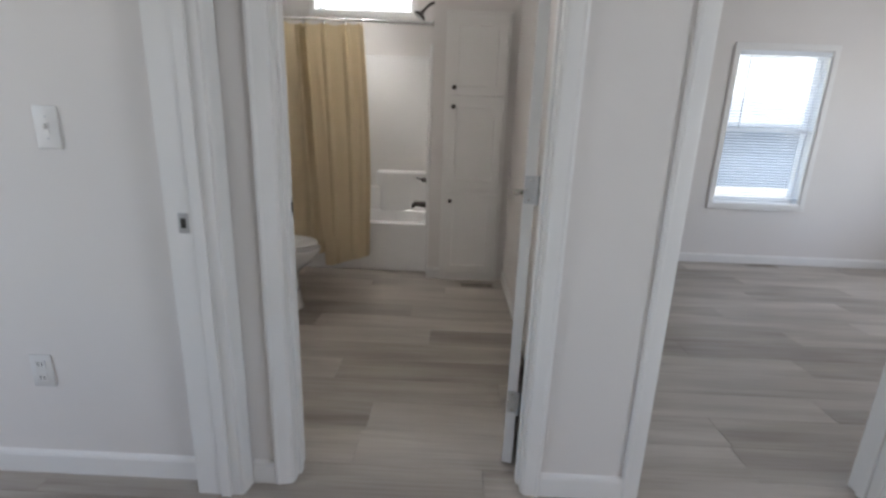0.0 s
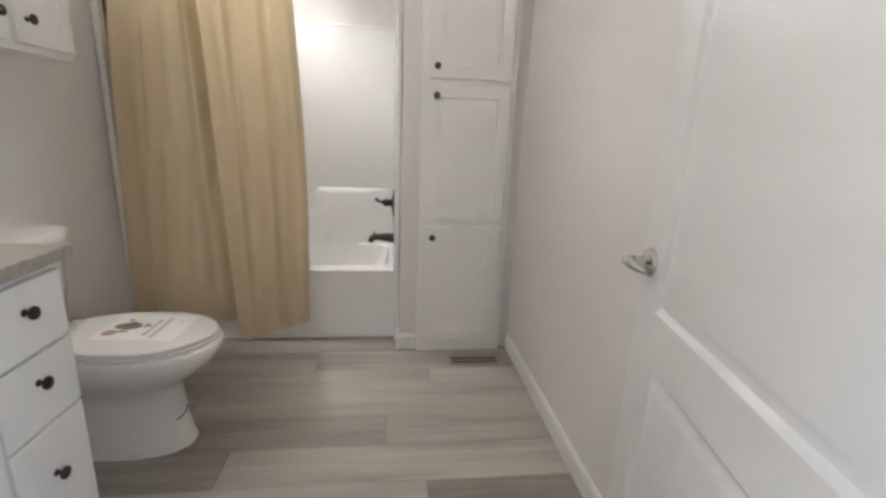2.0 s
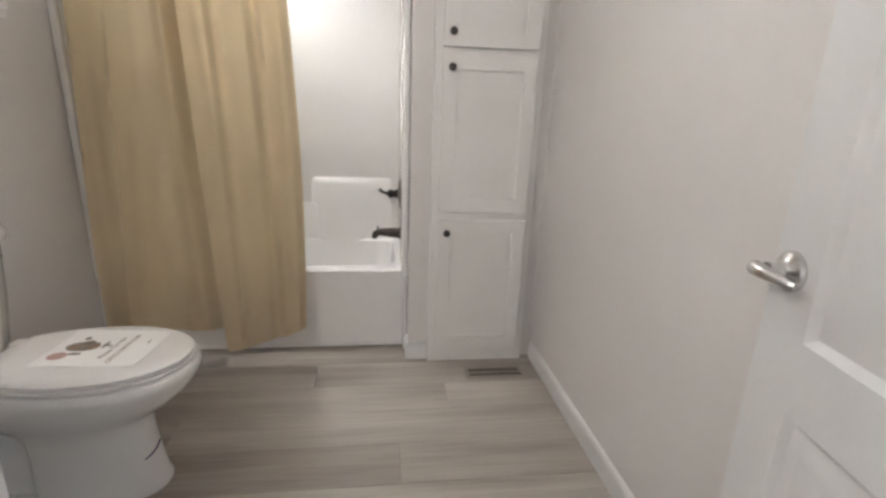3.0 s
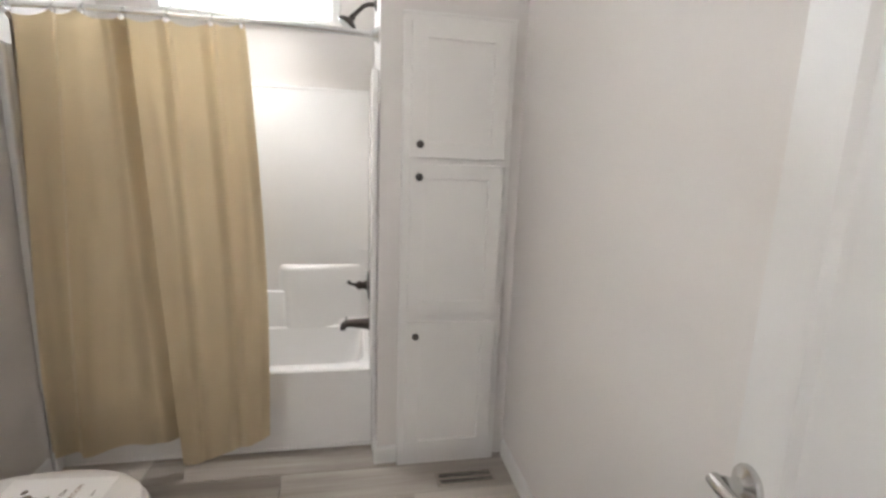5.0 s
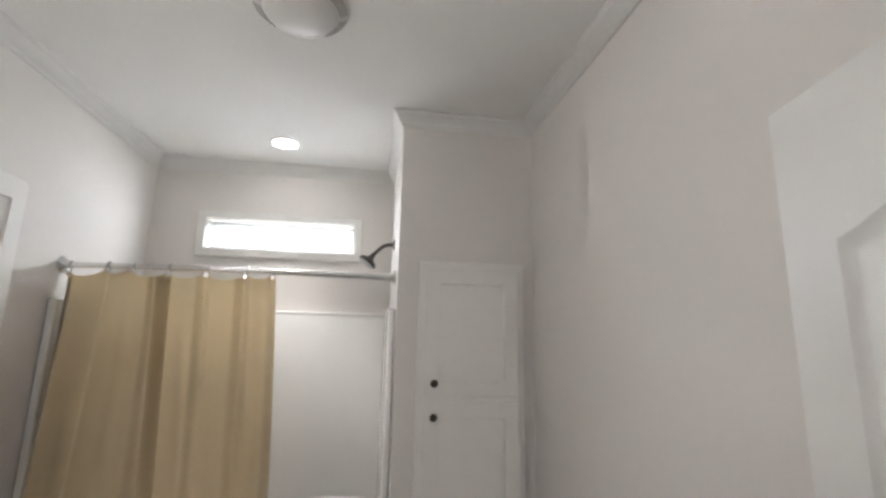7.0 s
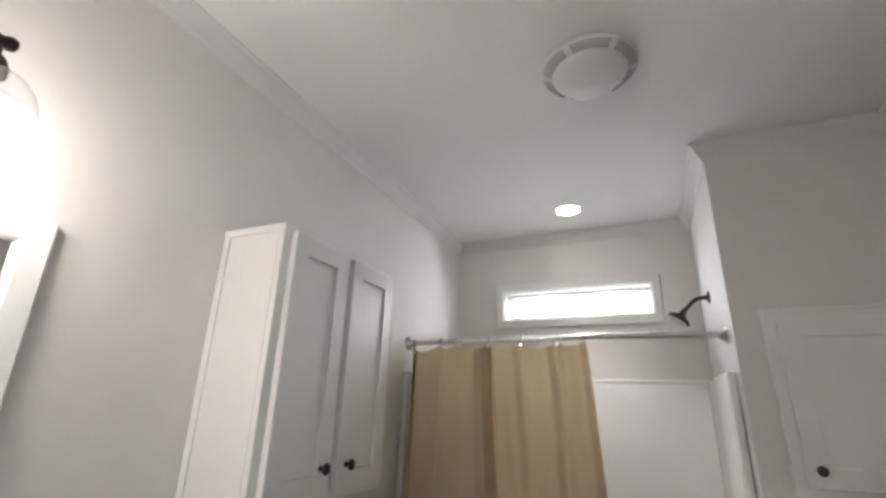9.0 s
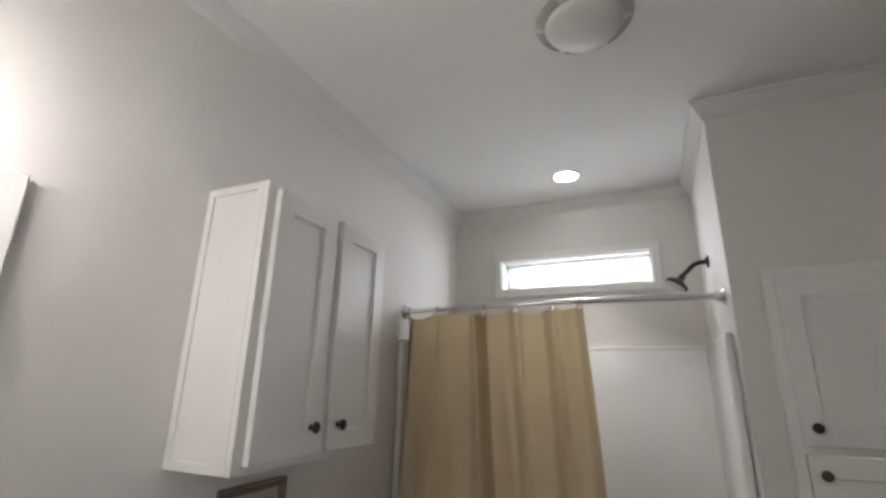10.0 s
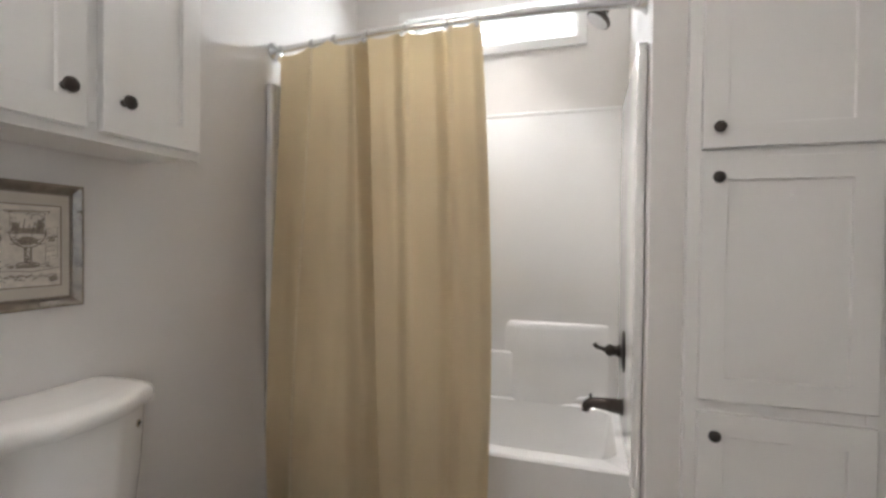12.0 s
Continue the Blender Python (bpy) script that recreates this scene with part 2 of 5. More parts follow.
def tube(bm, pts, radii, n=12):
    pts = [Vector(p) for p in pts]
    if not isinstance(radii, (list, tuple)):
        radii = [radii] * len(pts)
    loops = []
    for i, p in enumerate(pts):
        d = (pts[min(i + 1, len(pts) - 1)] - pts[max(i - 1, 0)]).normalized()
        side = d.cross(Vector((0, 0, 1)))
        if side.length < 0.1:
            side = d.cross(Vector((0, 1, 0)))
        side.normalize()
        up = side.cross(d)
        loops.append([p + radii[i] * (math.cos(2 * math.pi * k / n) * side + math.sin(2 * math.pi * k / n) * up) for k in range(n)])
    return loft(bm, loops)


def sweep(bm, path, profile, m=I4, closed=False):
    """Draws a profile (a: off the line, b: third axis) along points (u, v, du, dv), mitred by du, dv."""
    loops = [[m @ Vector((u + du * a, v + dv * a, b)) for a, b in profile] for u, v, du, dv in path]
    if closed:
        loops.append(loops[0])
        n = len(profile)
        rings = [[bm.verts.new(p) for p in loop] for loop in loops[:-1]]
        for i in range(len(rings)):
            a, b = rings[i], rings[(i + 1) % len(rings)]
            for k in range(n):
                bm.faces.new((a[k], a[(k + 1) % n], b[(k + 1) % n], b[k]))
        return bm
    return loft(bm, loops)


def rounded(cx, cy, hx, hy, r, z, n=6):
    """A rounded rectangle as a loop of points."""
    pts = []
    for q, (sx, sy) in enumerate(((1, 1), (-1, 1), (-1, -1), (1, -1))):
        for k in range(n + 1):
            a = math.pi / 2 * (q + k / n)
            pts.append(Vector((cx + sx * (hx - r) + r * math.cos(a), cy + sy * (hy - r) + r * math.sin(a), z)))
    return pts


def oval(cx, cy, back, front, half, z, n=40, power=2.3):
    """An egg-shaped loop: long axis along x, its rounder end towards +x."""
    pts = []
    for i in range(n):
        a = 2 * math.pi * i / n
        c, s = math.cos(a), math.sin(a)
        ex = math.copysign(abs(c) ** (2 / power), c)
        ey = math.copysign(abs(s) ** (2 / power), s)
        pts.append(Vector((cx + (front if c > 0 else back) * ex, cy + half * ey, z)))
    return pts


def flat_back(pts, x):
    """Cuts the back of a loop straight across."""
    return [Vector((max(p.x, x), p.y, p.z)) for p in pts]


def ring_path(u0, v0, u1, v1):
    """The four corners of an opening, with outward mitres."""
    return [(u0, v0, -1, -1), (u1, v0, 1, -1), (u1, v1, 1, 1), (u0, v1, -1, 1)]


CASING = [(0, 0), (0.057, 0), (0.057, 0.015), (0.048, 0.018), (0.040, 0.0145), (0.020, 0.0125), (0.010, 0.011), (0.004, 0.009), (0.0, 0.006)]
FLATCASE = [(0, 0), (0.052, 0), (0.052, 0.012), (0.048, 0.016), (0.006, 0.016), (0, 0.012)]
NARROWCASE = [(0, 0), (0.047, 0), (0.047, 0.012), (0.043, 0.016), (0.006, 0.016), (0, 0.012)]
BASEB = [(0, 0), (0.013, 0), (0.013, 0.068), (0.010, 0.078), (0.005, 0.084), (0, 0.086)]
CROWN = [(0, -0.070), (0.006, -0.070), (0.010, -0.062), (0.013, -0.056), (0.022, -0.046), (0.034, -0.026), (0.040, -0.014), (0.046, -0.010), (0.050, -0.006), (0.050, 0.0), (0, 0)]

# ---- the large structure ----
CEILING = 2.705
BL, BR, BF, BB = -1.592, 0.44, 1.43, 4.44     # bathroom: left, right, front, back
HF = 1.32                                      # hall side of the wall with the doors
HEAD = 2.05                                    # height of the door openings


def wall(name, pieces, label):
    bm = bmesh.new()
    for lo, hi in pieces:
        box(bm, lo, hi)
    return solo(name, bm, WALL, label, "wall", "structure")


wall("wall_hall", [((-3.1, HF, -0.02), (-0.521, BF, CEILING)), ((-0.521, HF, HEAD + 0.018), (0.292, BF, CEILING)),
                   ((0.292, HF, -0.02), (0.657, BF, CEILING)), ((0.657, HF, HEAD + 0.018), (1.498, BF, CEILING)),
                   ((1.498, HF, -0.02), (4.75, BF, CEILING))], "light greige painted wall with two doorways")
wall("wall_bath_left", [((BL - 0.11, BF, -0.02), (BL, BB, CEILING))], "light greige painted bathroom wall")
wall("wall_bath_right", [((BR, BF, -0.02), (BR + 0.11, BB, CEILING))], "light greige painted bathroom wall")
wall("wall_stub", [((-0.178, 3.605, -0.02), (-0.060, BB, CEILING))], "light greige painted wall between the tub and the linen cabinet")
wall("wall_cabinet_head", [((-0.060, 3.605, 2.00), (BR, 3.70, CEILING))], "light greige painted wall above the built-in linen cabinet")
wall("wall_cabinet_side", [((0.365, 3.605, -0.02), (BR, 3.70, 2.00))], "narrow light greige wall beside the linen cabinet")
wall("wall_cabinet_back", [((-0.060, 4.10, -0.02), (BR, 4.20, CEILING))], "light greige painted wall behind the linen cabinet")
wall("wall_north", [((-1.8, BB, -0.02), (-1.282, 4.59, CEILING)), ((-1.282, BB, -0.02), (-0.412, 4.59, 2.162)), ((-1.282, BB, 2.343), (-0.412, 4.59, CEILING)),
                    ((-0.412, BB, -0.02), (2.494, 4.59, CEILING)), ((2.494, BB, -0.02), (3.308, 4.59, 0.594)), ((2.494, BB, 1.962), (3.308, 4.59, CEILING)),
                    ((3.308, BB, -0.02), (4.75, 4.59, CEILING))], "light greige painted outer wall with two windows")
wall("wall_east", [((4.60, BF, -0.02), (4.75, 2.25, CEILING)), ((4.60, 2.25, -0.02), (4.75, 3.55, 0.65)), ((4.60, 2.25, 2.05), (4.75, 3.55, CEILING)),
                   ((4.60, 3.55, -0.02), (4.75, BB, CEILING))], "light greige painted bedroom wall with an added window opening")
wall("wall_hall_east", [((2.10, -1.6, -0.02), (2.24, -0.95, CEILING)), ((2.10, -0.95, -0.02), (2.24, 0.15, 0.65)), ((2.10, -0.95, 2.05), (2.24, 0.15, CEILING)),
                        ((2.10, 0.15, -0.02), (2.24, HF, CEILING))], "light greige painted hall wall with an added window opening")
wall("wall_south", [((-3.1, -1.75, -0.02), (2.24, -1.6, CEILING))], "light greige painted wall closing the hall")
wall("wall_west", [((-3.12, -1.6, -0.02), (-2.98, -0.65, CEILING)), ((-3.12, -0.65, -0.02), (-2.98, 0.65, 0.65)), ((-3.12, -0.65, 2.05), (-2.98, 0.65, CEILING)),
                   ((-3.12, 0.65, -0.02), (-2.98, HF, CEILING))], "light greige painted wall with an added window opening")
wall("wall_hall_left", [((-0.800, 1.268, -0.02), (-0.660, HF, CEILING)), ((-0.800, 0.430, HEAD + 0.018), (-0.660, 1.268, CEILING)),
                        ((-0.800, -1.6, -0.02), (-0.660, 0.430, CEILING))], "light greige painted wall with a doorway")
solo("ceiling", boxes(((-3.2, -2.6, CEILING), (4.8, 4.7, CEILING + 0.2))), CEIL, "flat white painted ceiling", "ceiling", "structure")
FLOOR = solo("floor", boxes(((-3.2, -1.8, -0.25), (4.8, 4.6, -0.0085))), SUBFLOOR, "grey-brown wood-look vinyl plank floor", "floor", "structure")

crown_room = [(BL, BF, 1, 1), (BR, BF, -1, 1), (BR, 3.605, -1, -1), (-0.178, 3.605, -1, -1), (-0.178, BB, -1, -1), (BL, BB, 1, -1)]
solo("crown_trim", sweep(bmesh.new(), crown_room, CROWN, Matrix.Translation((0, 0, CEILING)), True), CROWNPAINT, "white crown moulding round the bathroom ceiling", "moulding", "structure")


def baseboard(path, label):
    return solo("baseboard", sweep(bmesh.new(), path, BASEB), TRIM, label, "baseboard", "structure")


WHITEBASE = "white painted baseboard along the wall"
baseboard([(BR, 3.58, -1, 0), (BR, BF, -1, 1), (0.345, BF, 0, 1)], WHITEBASE)
baseboard([(-0.178, 3.70, -1, 0), (-0.178, 3.605, -1, -1), (-0.088, 3.605, 0, -1)], "short white baseboard at the end of the tub")
baseboard([(BL, 2.44, 1, 0), (BL, 3.69, 1, 0)], WHITEBASE)
baseboard([(-2.98, HF, 0, -1), (-0.819, HF, 0, -1)], WHITEBASE)
baseboard([(-0.641, HF, 0, -1), (-0.566, HF, 0, -1)], "short white baseboard between two door casings")
baseboard([(0.336, HF, 0, -1), (0.613, HF, 0, -1)], "short white baseboard between two door casings")
baseboard([(0.55, BB, 0, -1), (4.60, BB, 0, -1)], "white painted baseboard under the bedroom window")
baseboard([(0.55, BF, 1, 1), (0.55, BB, 1, -1)], WHITEBASE)


def doorway(name, u0, u1, faces, m, depth, label, strike=None, stop_at=0.055):
    """Jambs, stops and casings of a door opening: u across, v up, w through the wall."""
    top = HEAD
    t = thing(name, m @ Vector(((u0 + u1) / 2, 0, depth / 2)), label, "door frame", "", "structure")
    part("jamb", box(bmesh.new(), (u0 - 0.018, 0, -0.002), (u0, top, depth + 0.002), m, 0.0015), TRIM, t)
    part("jamb", box(bmesh.new(), (u1, 0, -0.002), (u1 + 0.018, top, depth + 0.002), m, 0.0015), TRIM, t)
    part("head_jamb", box(bmesh.new(), (u0 - 0.018, top, -0.002), (u1 + 0.018, top + 0.018, depth + 0.002), m, 0.0015), TRIM, t)
    part("door_stop", box(bmesh.new(), (u0, 0, stop_at), (u0 + 0.010, top - 0.010, stop_at + 0.032), m, 0.002), TRIM, t)
    part("door_stop", box(bmesh.new(), (u1 - 0.010, 0, stop_at), (u1, top - 0.010, stop_at + 0.032), m, 0.002), TRIM, t)
    part("door_stop", box(bmesh.new(), (u0, top - 0.010, stop_at), (u1, top, stop_at + 0.032), m, 0.002), TRIM, t)
    for w, s in faces:
        mm = m @ basis((0, 0, w), (1, 0, 0), (0, 1, 0), (0, 0, s))
        part("casing", sweep(bmesh.new(), [(u0 - 0.005, 0, -1, 0), (u0 - 0.005, top + 0.005, -1, 1), (u1 + 0.005, top + 0.005, 1, 1), (u1 + 0.005, 0, 1, 0)], CASING, mm), TRIM, t)
    return t


DOOR_M = basis((0, HF, 0), (1, 0, 0), (0, 0, 1), (0, 1, 0))
bath_frame = doorway("door_frame_1", -0.503, 0.274, ((0, -1), (BF - HF, 1)), DOOR_M, BF - HF, "white painted frame and casing of the bathroom door", stop_at=0.036)
bed_frame = doorway("door_frame_2", 0.675, 1.480, ((0, -1), (BF - HF, 1)), DOOR_M, BF - HF, "white painted frame and casing of the bedroom doorway", stop_at=0.036)
LEFT_M = basis((-0.660, 0, 0), (0, 1, 0), (0, 0, 1), (-1, 0, 0))
left_frame = doorway("door_frame_3", 0.448, 1.250, ((0, -1), (0.140, 1)), LEFT_M, 0.140, "white painted frame and casing of a side doorway", stop_at=0.030)


def strike(parent, m):
    """A strike plate: u across, v up, w off the jamb."""
    p = part("strike_plate", boxes(((-0.014, -0.029, 0), (0.014, 0.029, 0.0025)), m=m, bevel=0.0008), STEEL, parent, "satin nickel strike plate")
    # a dark raised block for the shade in the hole
    part("latch_hole", boxes(((-0.007, -0.014, 0.0022), (0.008, 0.014, 0.0034)), m=m), DARK, p)
    for v in (-0.022, 0.022):
        part("screw", lathe(bmesh.new(), [(0.0035, 0.002), (0.0035, 0.0035), (0.002, 0.0038)], m @ Matrix.Translation((0, v, 0)), 10), STEEL, p)


strike(bath_frame, basis((-0.503, 1.412, 0.948), (0, 1, 0), (0, 0, 1), (1, 0, 0)))
strike(left_frame, basis((-0.752, 1.250, 0.921), (1, 0, 0), (0, 0, 1), (0, -1, 0)))


# ---- the bathroom door ----
def panel_door(width=0.765, height=2.03, thick=0.035):
    """A moulded two-panel door with an arched upper panel, open past a right angle against the wall."""
    ang = radians(9.6)
    along = Vector((math.sin(ang), math.cos(ang), 0))
    out = Vector((-math.cos(ang), math.sin(ang), 0))
    pivot = Vector((0.259, 1.448, 0.012))
    m = basis(pivot, along, (0, 0, 1), out)     # u from the hinge, v up, w out of the hall face
    t = thing("door_1", pivot, "white moulded two-panel bathroom door with arched top panel, standing open", "door", "", "structure")
    bm = bmesh.new()
    box(bm, (0, 0, 0.010), (width, height, thick - 0.010), m)
    st, n = 0.098, 18

    def arch(u0, u1, v1, rise, k):
        q = k / n
        return u0 + (u1 - u0) * q, v1 + rise * math.sin(math.pi * q) ** 1.25

    panels = ((0.225, 0.695, 0.0), (0.815, 1.800, 0.085))
    for w0, w1 in ((thick - 0.0105, thick), (0.0105, 0.0)):
        lo, hi = min(w0, w1), max(w0, w1)
        for a, b in (((0, 0), (st, height)), ((width - st, 0), (width, height)), ((st, 0), (width - st, panels[0][0])), ((st, panels[0][1]), (width - st, panels[1][0]))):
            box(bm, (*a, lo), (*b, hi), m)
        # top rail, cut to the arch
        low = [arch(st, width - st, panels[1][1], panels[1][2], k) for k in range(n + 1)]
        loops = [[m @ Vector((u, v, lo)), m @ Vector((u, height, lo)), m @ Vector((u, height, hi)), m @ Vector((u, v, hi))] for u, v in low]
        loft(bm, loops)
    slab = part("slab", bm, DOORPAINT, t)
    for side in (0, 1):
        face = thick if side == 0 else 0.0
        sg = 1 if side == 0 else -1
        for v0, v1, rise in panels:
            top = [arch(st, width - st, v1, rise, k) for k in range(n + 1)]
            ring = [(st, v0), (width - st, v0)] + list(reversed(top))
            c = Vector((width / 2, (v0 + v1) / 2))

            def inset(d):
                res = []
                for u, v in ring:
                    uu = u + math.copysign(min(d, abs(c.x - u)), c.x - u) if abs(c.x - u) > width / 2 - st - 1e-4 else c.x + (u - c.x) * (1 - d / (width / 2 - st))
                    vv = v + d if v < c.y else v - d
                    res.append((uu, vv))
                return res

            prof = ((0.0, 0.0002), (0.005, -0.003), (0.014, -0.0098), (0.024, -0.0096), (0.036, -0.0045), (0.050, -0.0015))
            loops = [[m @ Vector((u, v, face + sg * w)) for u, v in inset(d)] for d, w in prof]
            part("panel", loft(bmesh.new(), loops, False, True), DOORPAINT, t, smooth=True)
    # lever handles on both faces
    for face, sg in ((thick, 1), (0.0, -1)):
        hm = m @ basis((width - 0.042, 0.912, face), (1, 0, 0), (0, 1, 0), (0, 0, sg))
        h = part("door_handle", lathe(bmesh.new(), [(0.033, 0), (0.033, 0.004), (0.030, 0.009), (0.019, 0.013), (0.013, 0.018), (0.012, 0.028), (0.014, 0.036), (0.014, 0.040)], hm, 28), NICKEL, t, "satin nickel lever handle", True)
        pts = [hm @ Vector(p) for p in ((0.018, 0, 0.044), (0.014, 0.0, 0.048), (-0.008, 0.0, 0.050), (-0.028, -0.002, 0.047), (-0.046, -0.004, 0.041), (-0.060, -0.006, 0.034))]
        part("lever", tube(bmesh.new(), pts, [0.009, 0.0125, 0.012, 0.0105, 0.0085, 0.006], 14), NICKEL, h, "", True)
    # latch in the free edge
    part("latch_plate", boxes(((width - 0.0005, 0.877, 0.006), (width + 0.0012, 0.933, thick - 0.006)), m=m), STEEL, t)
    # hinges
    jm = basis((0.274, 1.440, 0.0), (0, -1, 0), (0, 0, 1), (-1, 0, 0))
    em = m @ basis((0, 0, 0), (0, 0, 1), (0, 1, 0), (-1, 0, 0))
    for z in (0.268, 1.026, 1.80):
        h = part("hinge", tube(bmesh.new(), [(0.264, 1.440, z - 0.046), (0.264, 1.440, z + 0.046)], 0.0065, 12), STEEL, t, "steel butt hinge", True)
        part("hinge_leaf", boxes(((0.004, z - 0.046, -0.001), (0.040, z + 0.046, 0.002)), m=jm, bevel=0.0006), STEEL, h)
        part("hinge_leaf", boxes(((-0.004, z - 0.056, -0.001), (0.033, z + 0.032, 0.002)), m=em, bevel=0.0006), STEEL, h)
        for dz, off in ((-0.03, 0.012), (0.0, 0.024), (0.03, 0.012)):
            part("screw", lathe(bmesh.new(), [(0.004, 0.001), (0.004, 0.0028), (0.002, 0.0034)], jm @ Matrix.Translation((off + 0.012, z + dz, 0)), 10), CHROME, h)
            part("screw", lathe(bmesh.new(), [(0.004, 0.001), (0.004, 0.0028), (0.002, 0.0034)], em @ Matrix.Translation((off + 0.004, z - 0.012 + dz, 0)), 10), CHROME, h)
    return t


panel_door()


# ---- windows ----
def window(name, x0, x1, z0, z1, label, casing, depth=0.15):
    t = thing(name, ((x0 + x1) / 2, BB, z0), label, "window", "", "structure")
    m = basis((0, BB, 0), (1, 0, 0), (0, 0, 1), (0, -1, 0))
    part("casing", sweep(bmesh.new(), ring_path(x0, z0, x1, z1), casing, m, True), TRIM, t)
    part("reveal", sweep(bmesh.new(), ring_path(x0, z0, x1, z1), [(0, 0.004), (0.004, 0.004), (0.004, -depth), (-0.008, -depth), (-0.008, 0.001)], m, True), TRIM, t)
    part("window_frame", sweep(bmesh.new(), ring_path(x0, z0, x1, z1), [(-0.008, -0.085), (-0.008, -0.135), (-0.034, -0.135), (-0.034, -0.110), (-0.028, -0.108), (-0.028, -0.085)], m, True), VINYL, t)
    return t, m


bw, bwm = window("window_1", -1.282, -0.412, 2.162, 2.343, "wide low transom window over the tub with white casing", NARROWCASE)
part("sash", sweep(bmesh.new(), ring_path(-1.246, 2.198, -1.206, 2.312), [(-0.010, -0.098), (0.006, -0.098), (0.006, -0.125), (-0.010, -0.125)], bwm, True), VINYL, bw)
part("meeting_stile", boxes(((-1.206, 2.198, -0.128), (-1.192, 2.312, -0.112)), m=bwm), VINYL, bw)
part("pane", boxes(((-1.250, 2.196, -0.122), (-0.440, 2.315, -0.119)), m=bwm), GLASS, bw, "", False, False)
# a mini blind drawn up under the head of the transom
tb = thing("mini_blind", (-0.85, 4.50, 2.30), "white mini blind drawn up to the top of the transom window", "blind")
part("head_rail", boxes(((-1.270, 4.492, 2.316), (-0.424, 4.517, 2.3345)), bevel=0.002), VINYL, tb)
for k in range(5):
    part("slat", boxes(((-1.268, 4.496, 2.3100 - 0.0066 * k), (-0.426, 4.513, 2.3128 - 0.0066 * k))), VINYL, tb)
part("bottom_rail", boxes(((-1.268, 4.497, 2.268), (-0.426, 4.512, 2.274)), bevel=0.002), VINYL, tb)
part("wand", tube(bmesh.new(), [(-1.205, 4.488, 2.32), (-1.202, 4.487, 2.21)], 0.003, 8), SLAT, tb)

ew, ewm = window("window_2", 2.494, 3.308, 0.594, 1.962, "tall bedroom window with white casing", FLATCASE)
part("meeting_rail", boxes(((2.522, 1.262, -0.128), (3.28, 1.300, -0.090)), m=ewm, bevel=0.003), VINYL, ew)
part("pane", boxes(((2.522, 1.29, -0.122), (3.28, 1.932, -0.119)), m=ewm), GLASS, ew, "", False, False)
part("pane", boxes(((2.522, 0.625, -0.112), (3.28, 1.27, -0.109)), m=ewm), GLASS, ew, "", False, False)
part("window_sill", boxes(((2.438, 0.536, 0.0), (3.364, 0.5415, 0.020)), m=ewm, bevel=0.003), TRIM, ew)
blind = thing("window_blind", (2.901, 4.48, 0.62), "white horizontal slat blind lowered over the bedroom window", "blind")
part("head_rail", boxes(((2.506, 4.425, 1.912), (3.296, 4.465, 1.952)), bevel=0.003), SLAT, blind)
part("bottom_rail", boxes(((2.510, 4.434, 0.642), (3.292, 4.460, 0.658)), bevel=0.003), SLAT, blind)
slat_me = None
for k in range(49):
    z = 0.672 + 0.0255 * k
    sm = Matrix.Translation((2.901, 4.447, z)) @ Matrix.Rotation(radians(-34), 4, "X")
    if slat_me is None:
        bm = bmesh.new()
        loft(bm, [[Vector((x, y, 0.0016 * (1 - (y / 0.0125) ** 2) + d)) for y, d in ((-0.0125, 0), (0, 0), (0.0125, 0), (0.0125, 0.0006), (0, 0.0006), (-0.0125, 0.0006))] for x in (-0.392, 0.392)])
        bmesh.ops.recalc_face_normals(bm, faces=bm.faces)
        slat_me = bpy.data.meshes.new("slat")
        bm.to_mesh(slat_me)
        bm.free()
        slat_me.materials.append(SLAT)
    so = new("slat", slat_me)
    so.parent = blind
    so.matrix_basis = Matrix.Translation(-Vector(blind.location)) @ sm
for x in (2.63, 3.17):
    part("ladder_cord", tube(bmesh.new(), [(x, 4.4335, 1.91), (x, 4.4335, 0.66)], 0.0012, 6), SLAT, blind)
part("wand", tube(bmesh.new(), [(2.586, 4.420, 1.90), (2.590, 4.416, 1.30)], 0.004, 8), DARK, blind, "thin dark tilt wand")


def added_window(name, m, w, h, label):
    """An unseen window, added only to let daylight in: frame and one pane."""
    t = thing(name, m @ Vector((0, 0, 0)), label, "window", "", "structure")
    part("window_frame", sweep(bmesh.new(), ring_path(-w / 2, -h / 2, w / 2, h / 2), [(0.05, 0.014), (0.05, 0), (0, 0), (0, -0.10), (-0.03, -0.10), (-0.03, -0.06), (0, -0.06), (0, 0.014)], m, True), VINYL, t)
    part("pane", boxes(((-w / 2 + 0.03, -h / 2 + 0.03, -0.085), (w / 2 - 0.03, h / 2 - 0.03, -0.082)), m=m), GLASS, t, "", False, False)


# three windows out of view, added to light the bedroom and hall
added_window("added_window_3", basis((4.60, 2.9, 1.35), (0, 1, 0), (0, 0, 1), (-1, 0, 0)), 1.3, 1.4, "unseen white vinyl window added in the bedroom side wall for daylight")
added_window("added_window_4", basis((2.10, -0.4, 1.35), (0, 1, 0), (0, 0, 1), (-1, 0, 0)), 1.1, 1.4, "unseen white vinyl window added in the hall for daylight")
added_window("added_window_5", basis((-2.98, 0.0, 1.35), (0, 1, 0), (0, 0, 1), (1, 0, 0)), 1.3, 1.4, "unseen white vinyl window added in the side room for daylight")

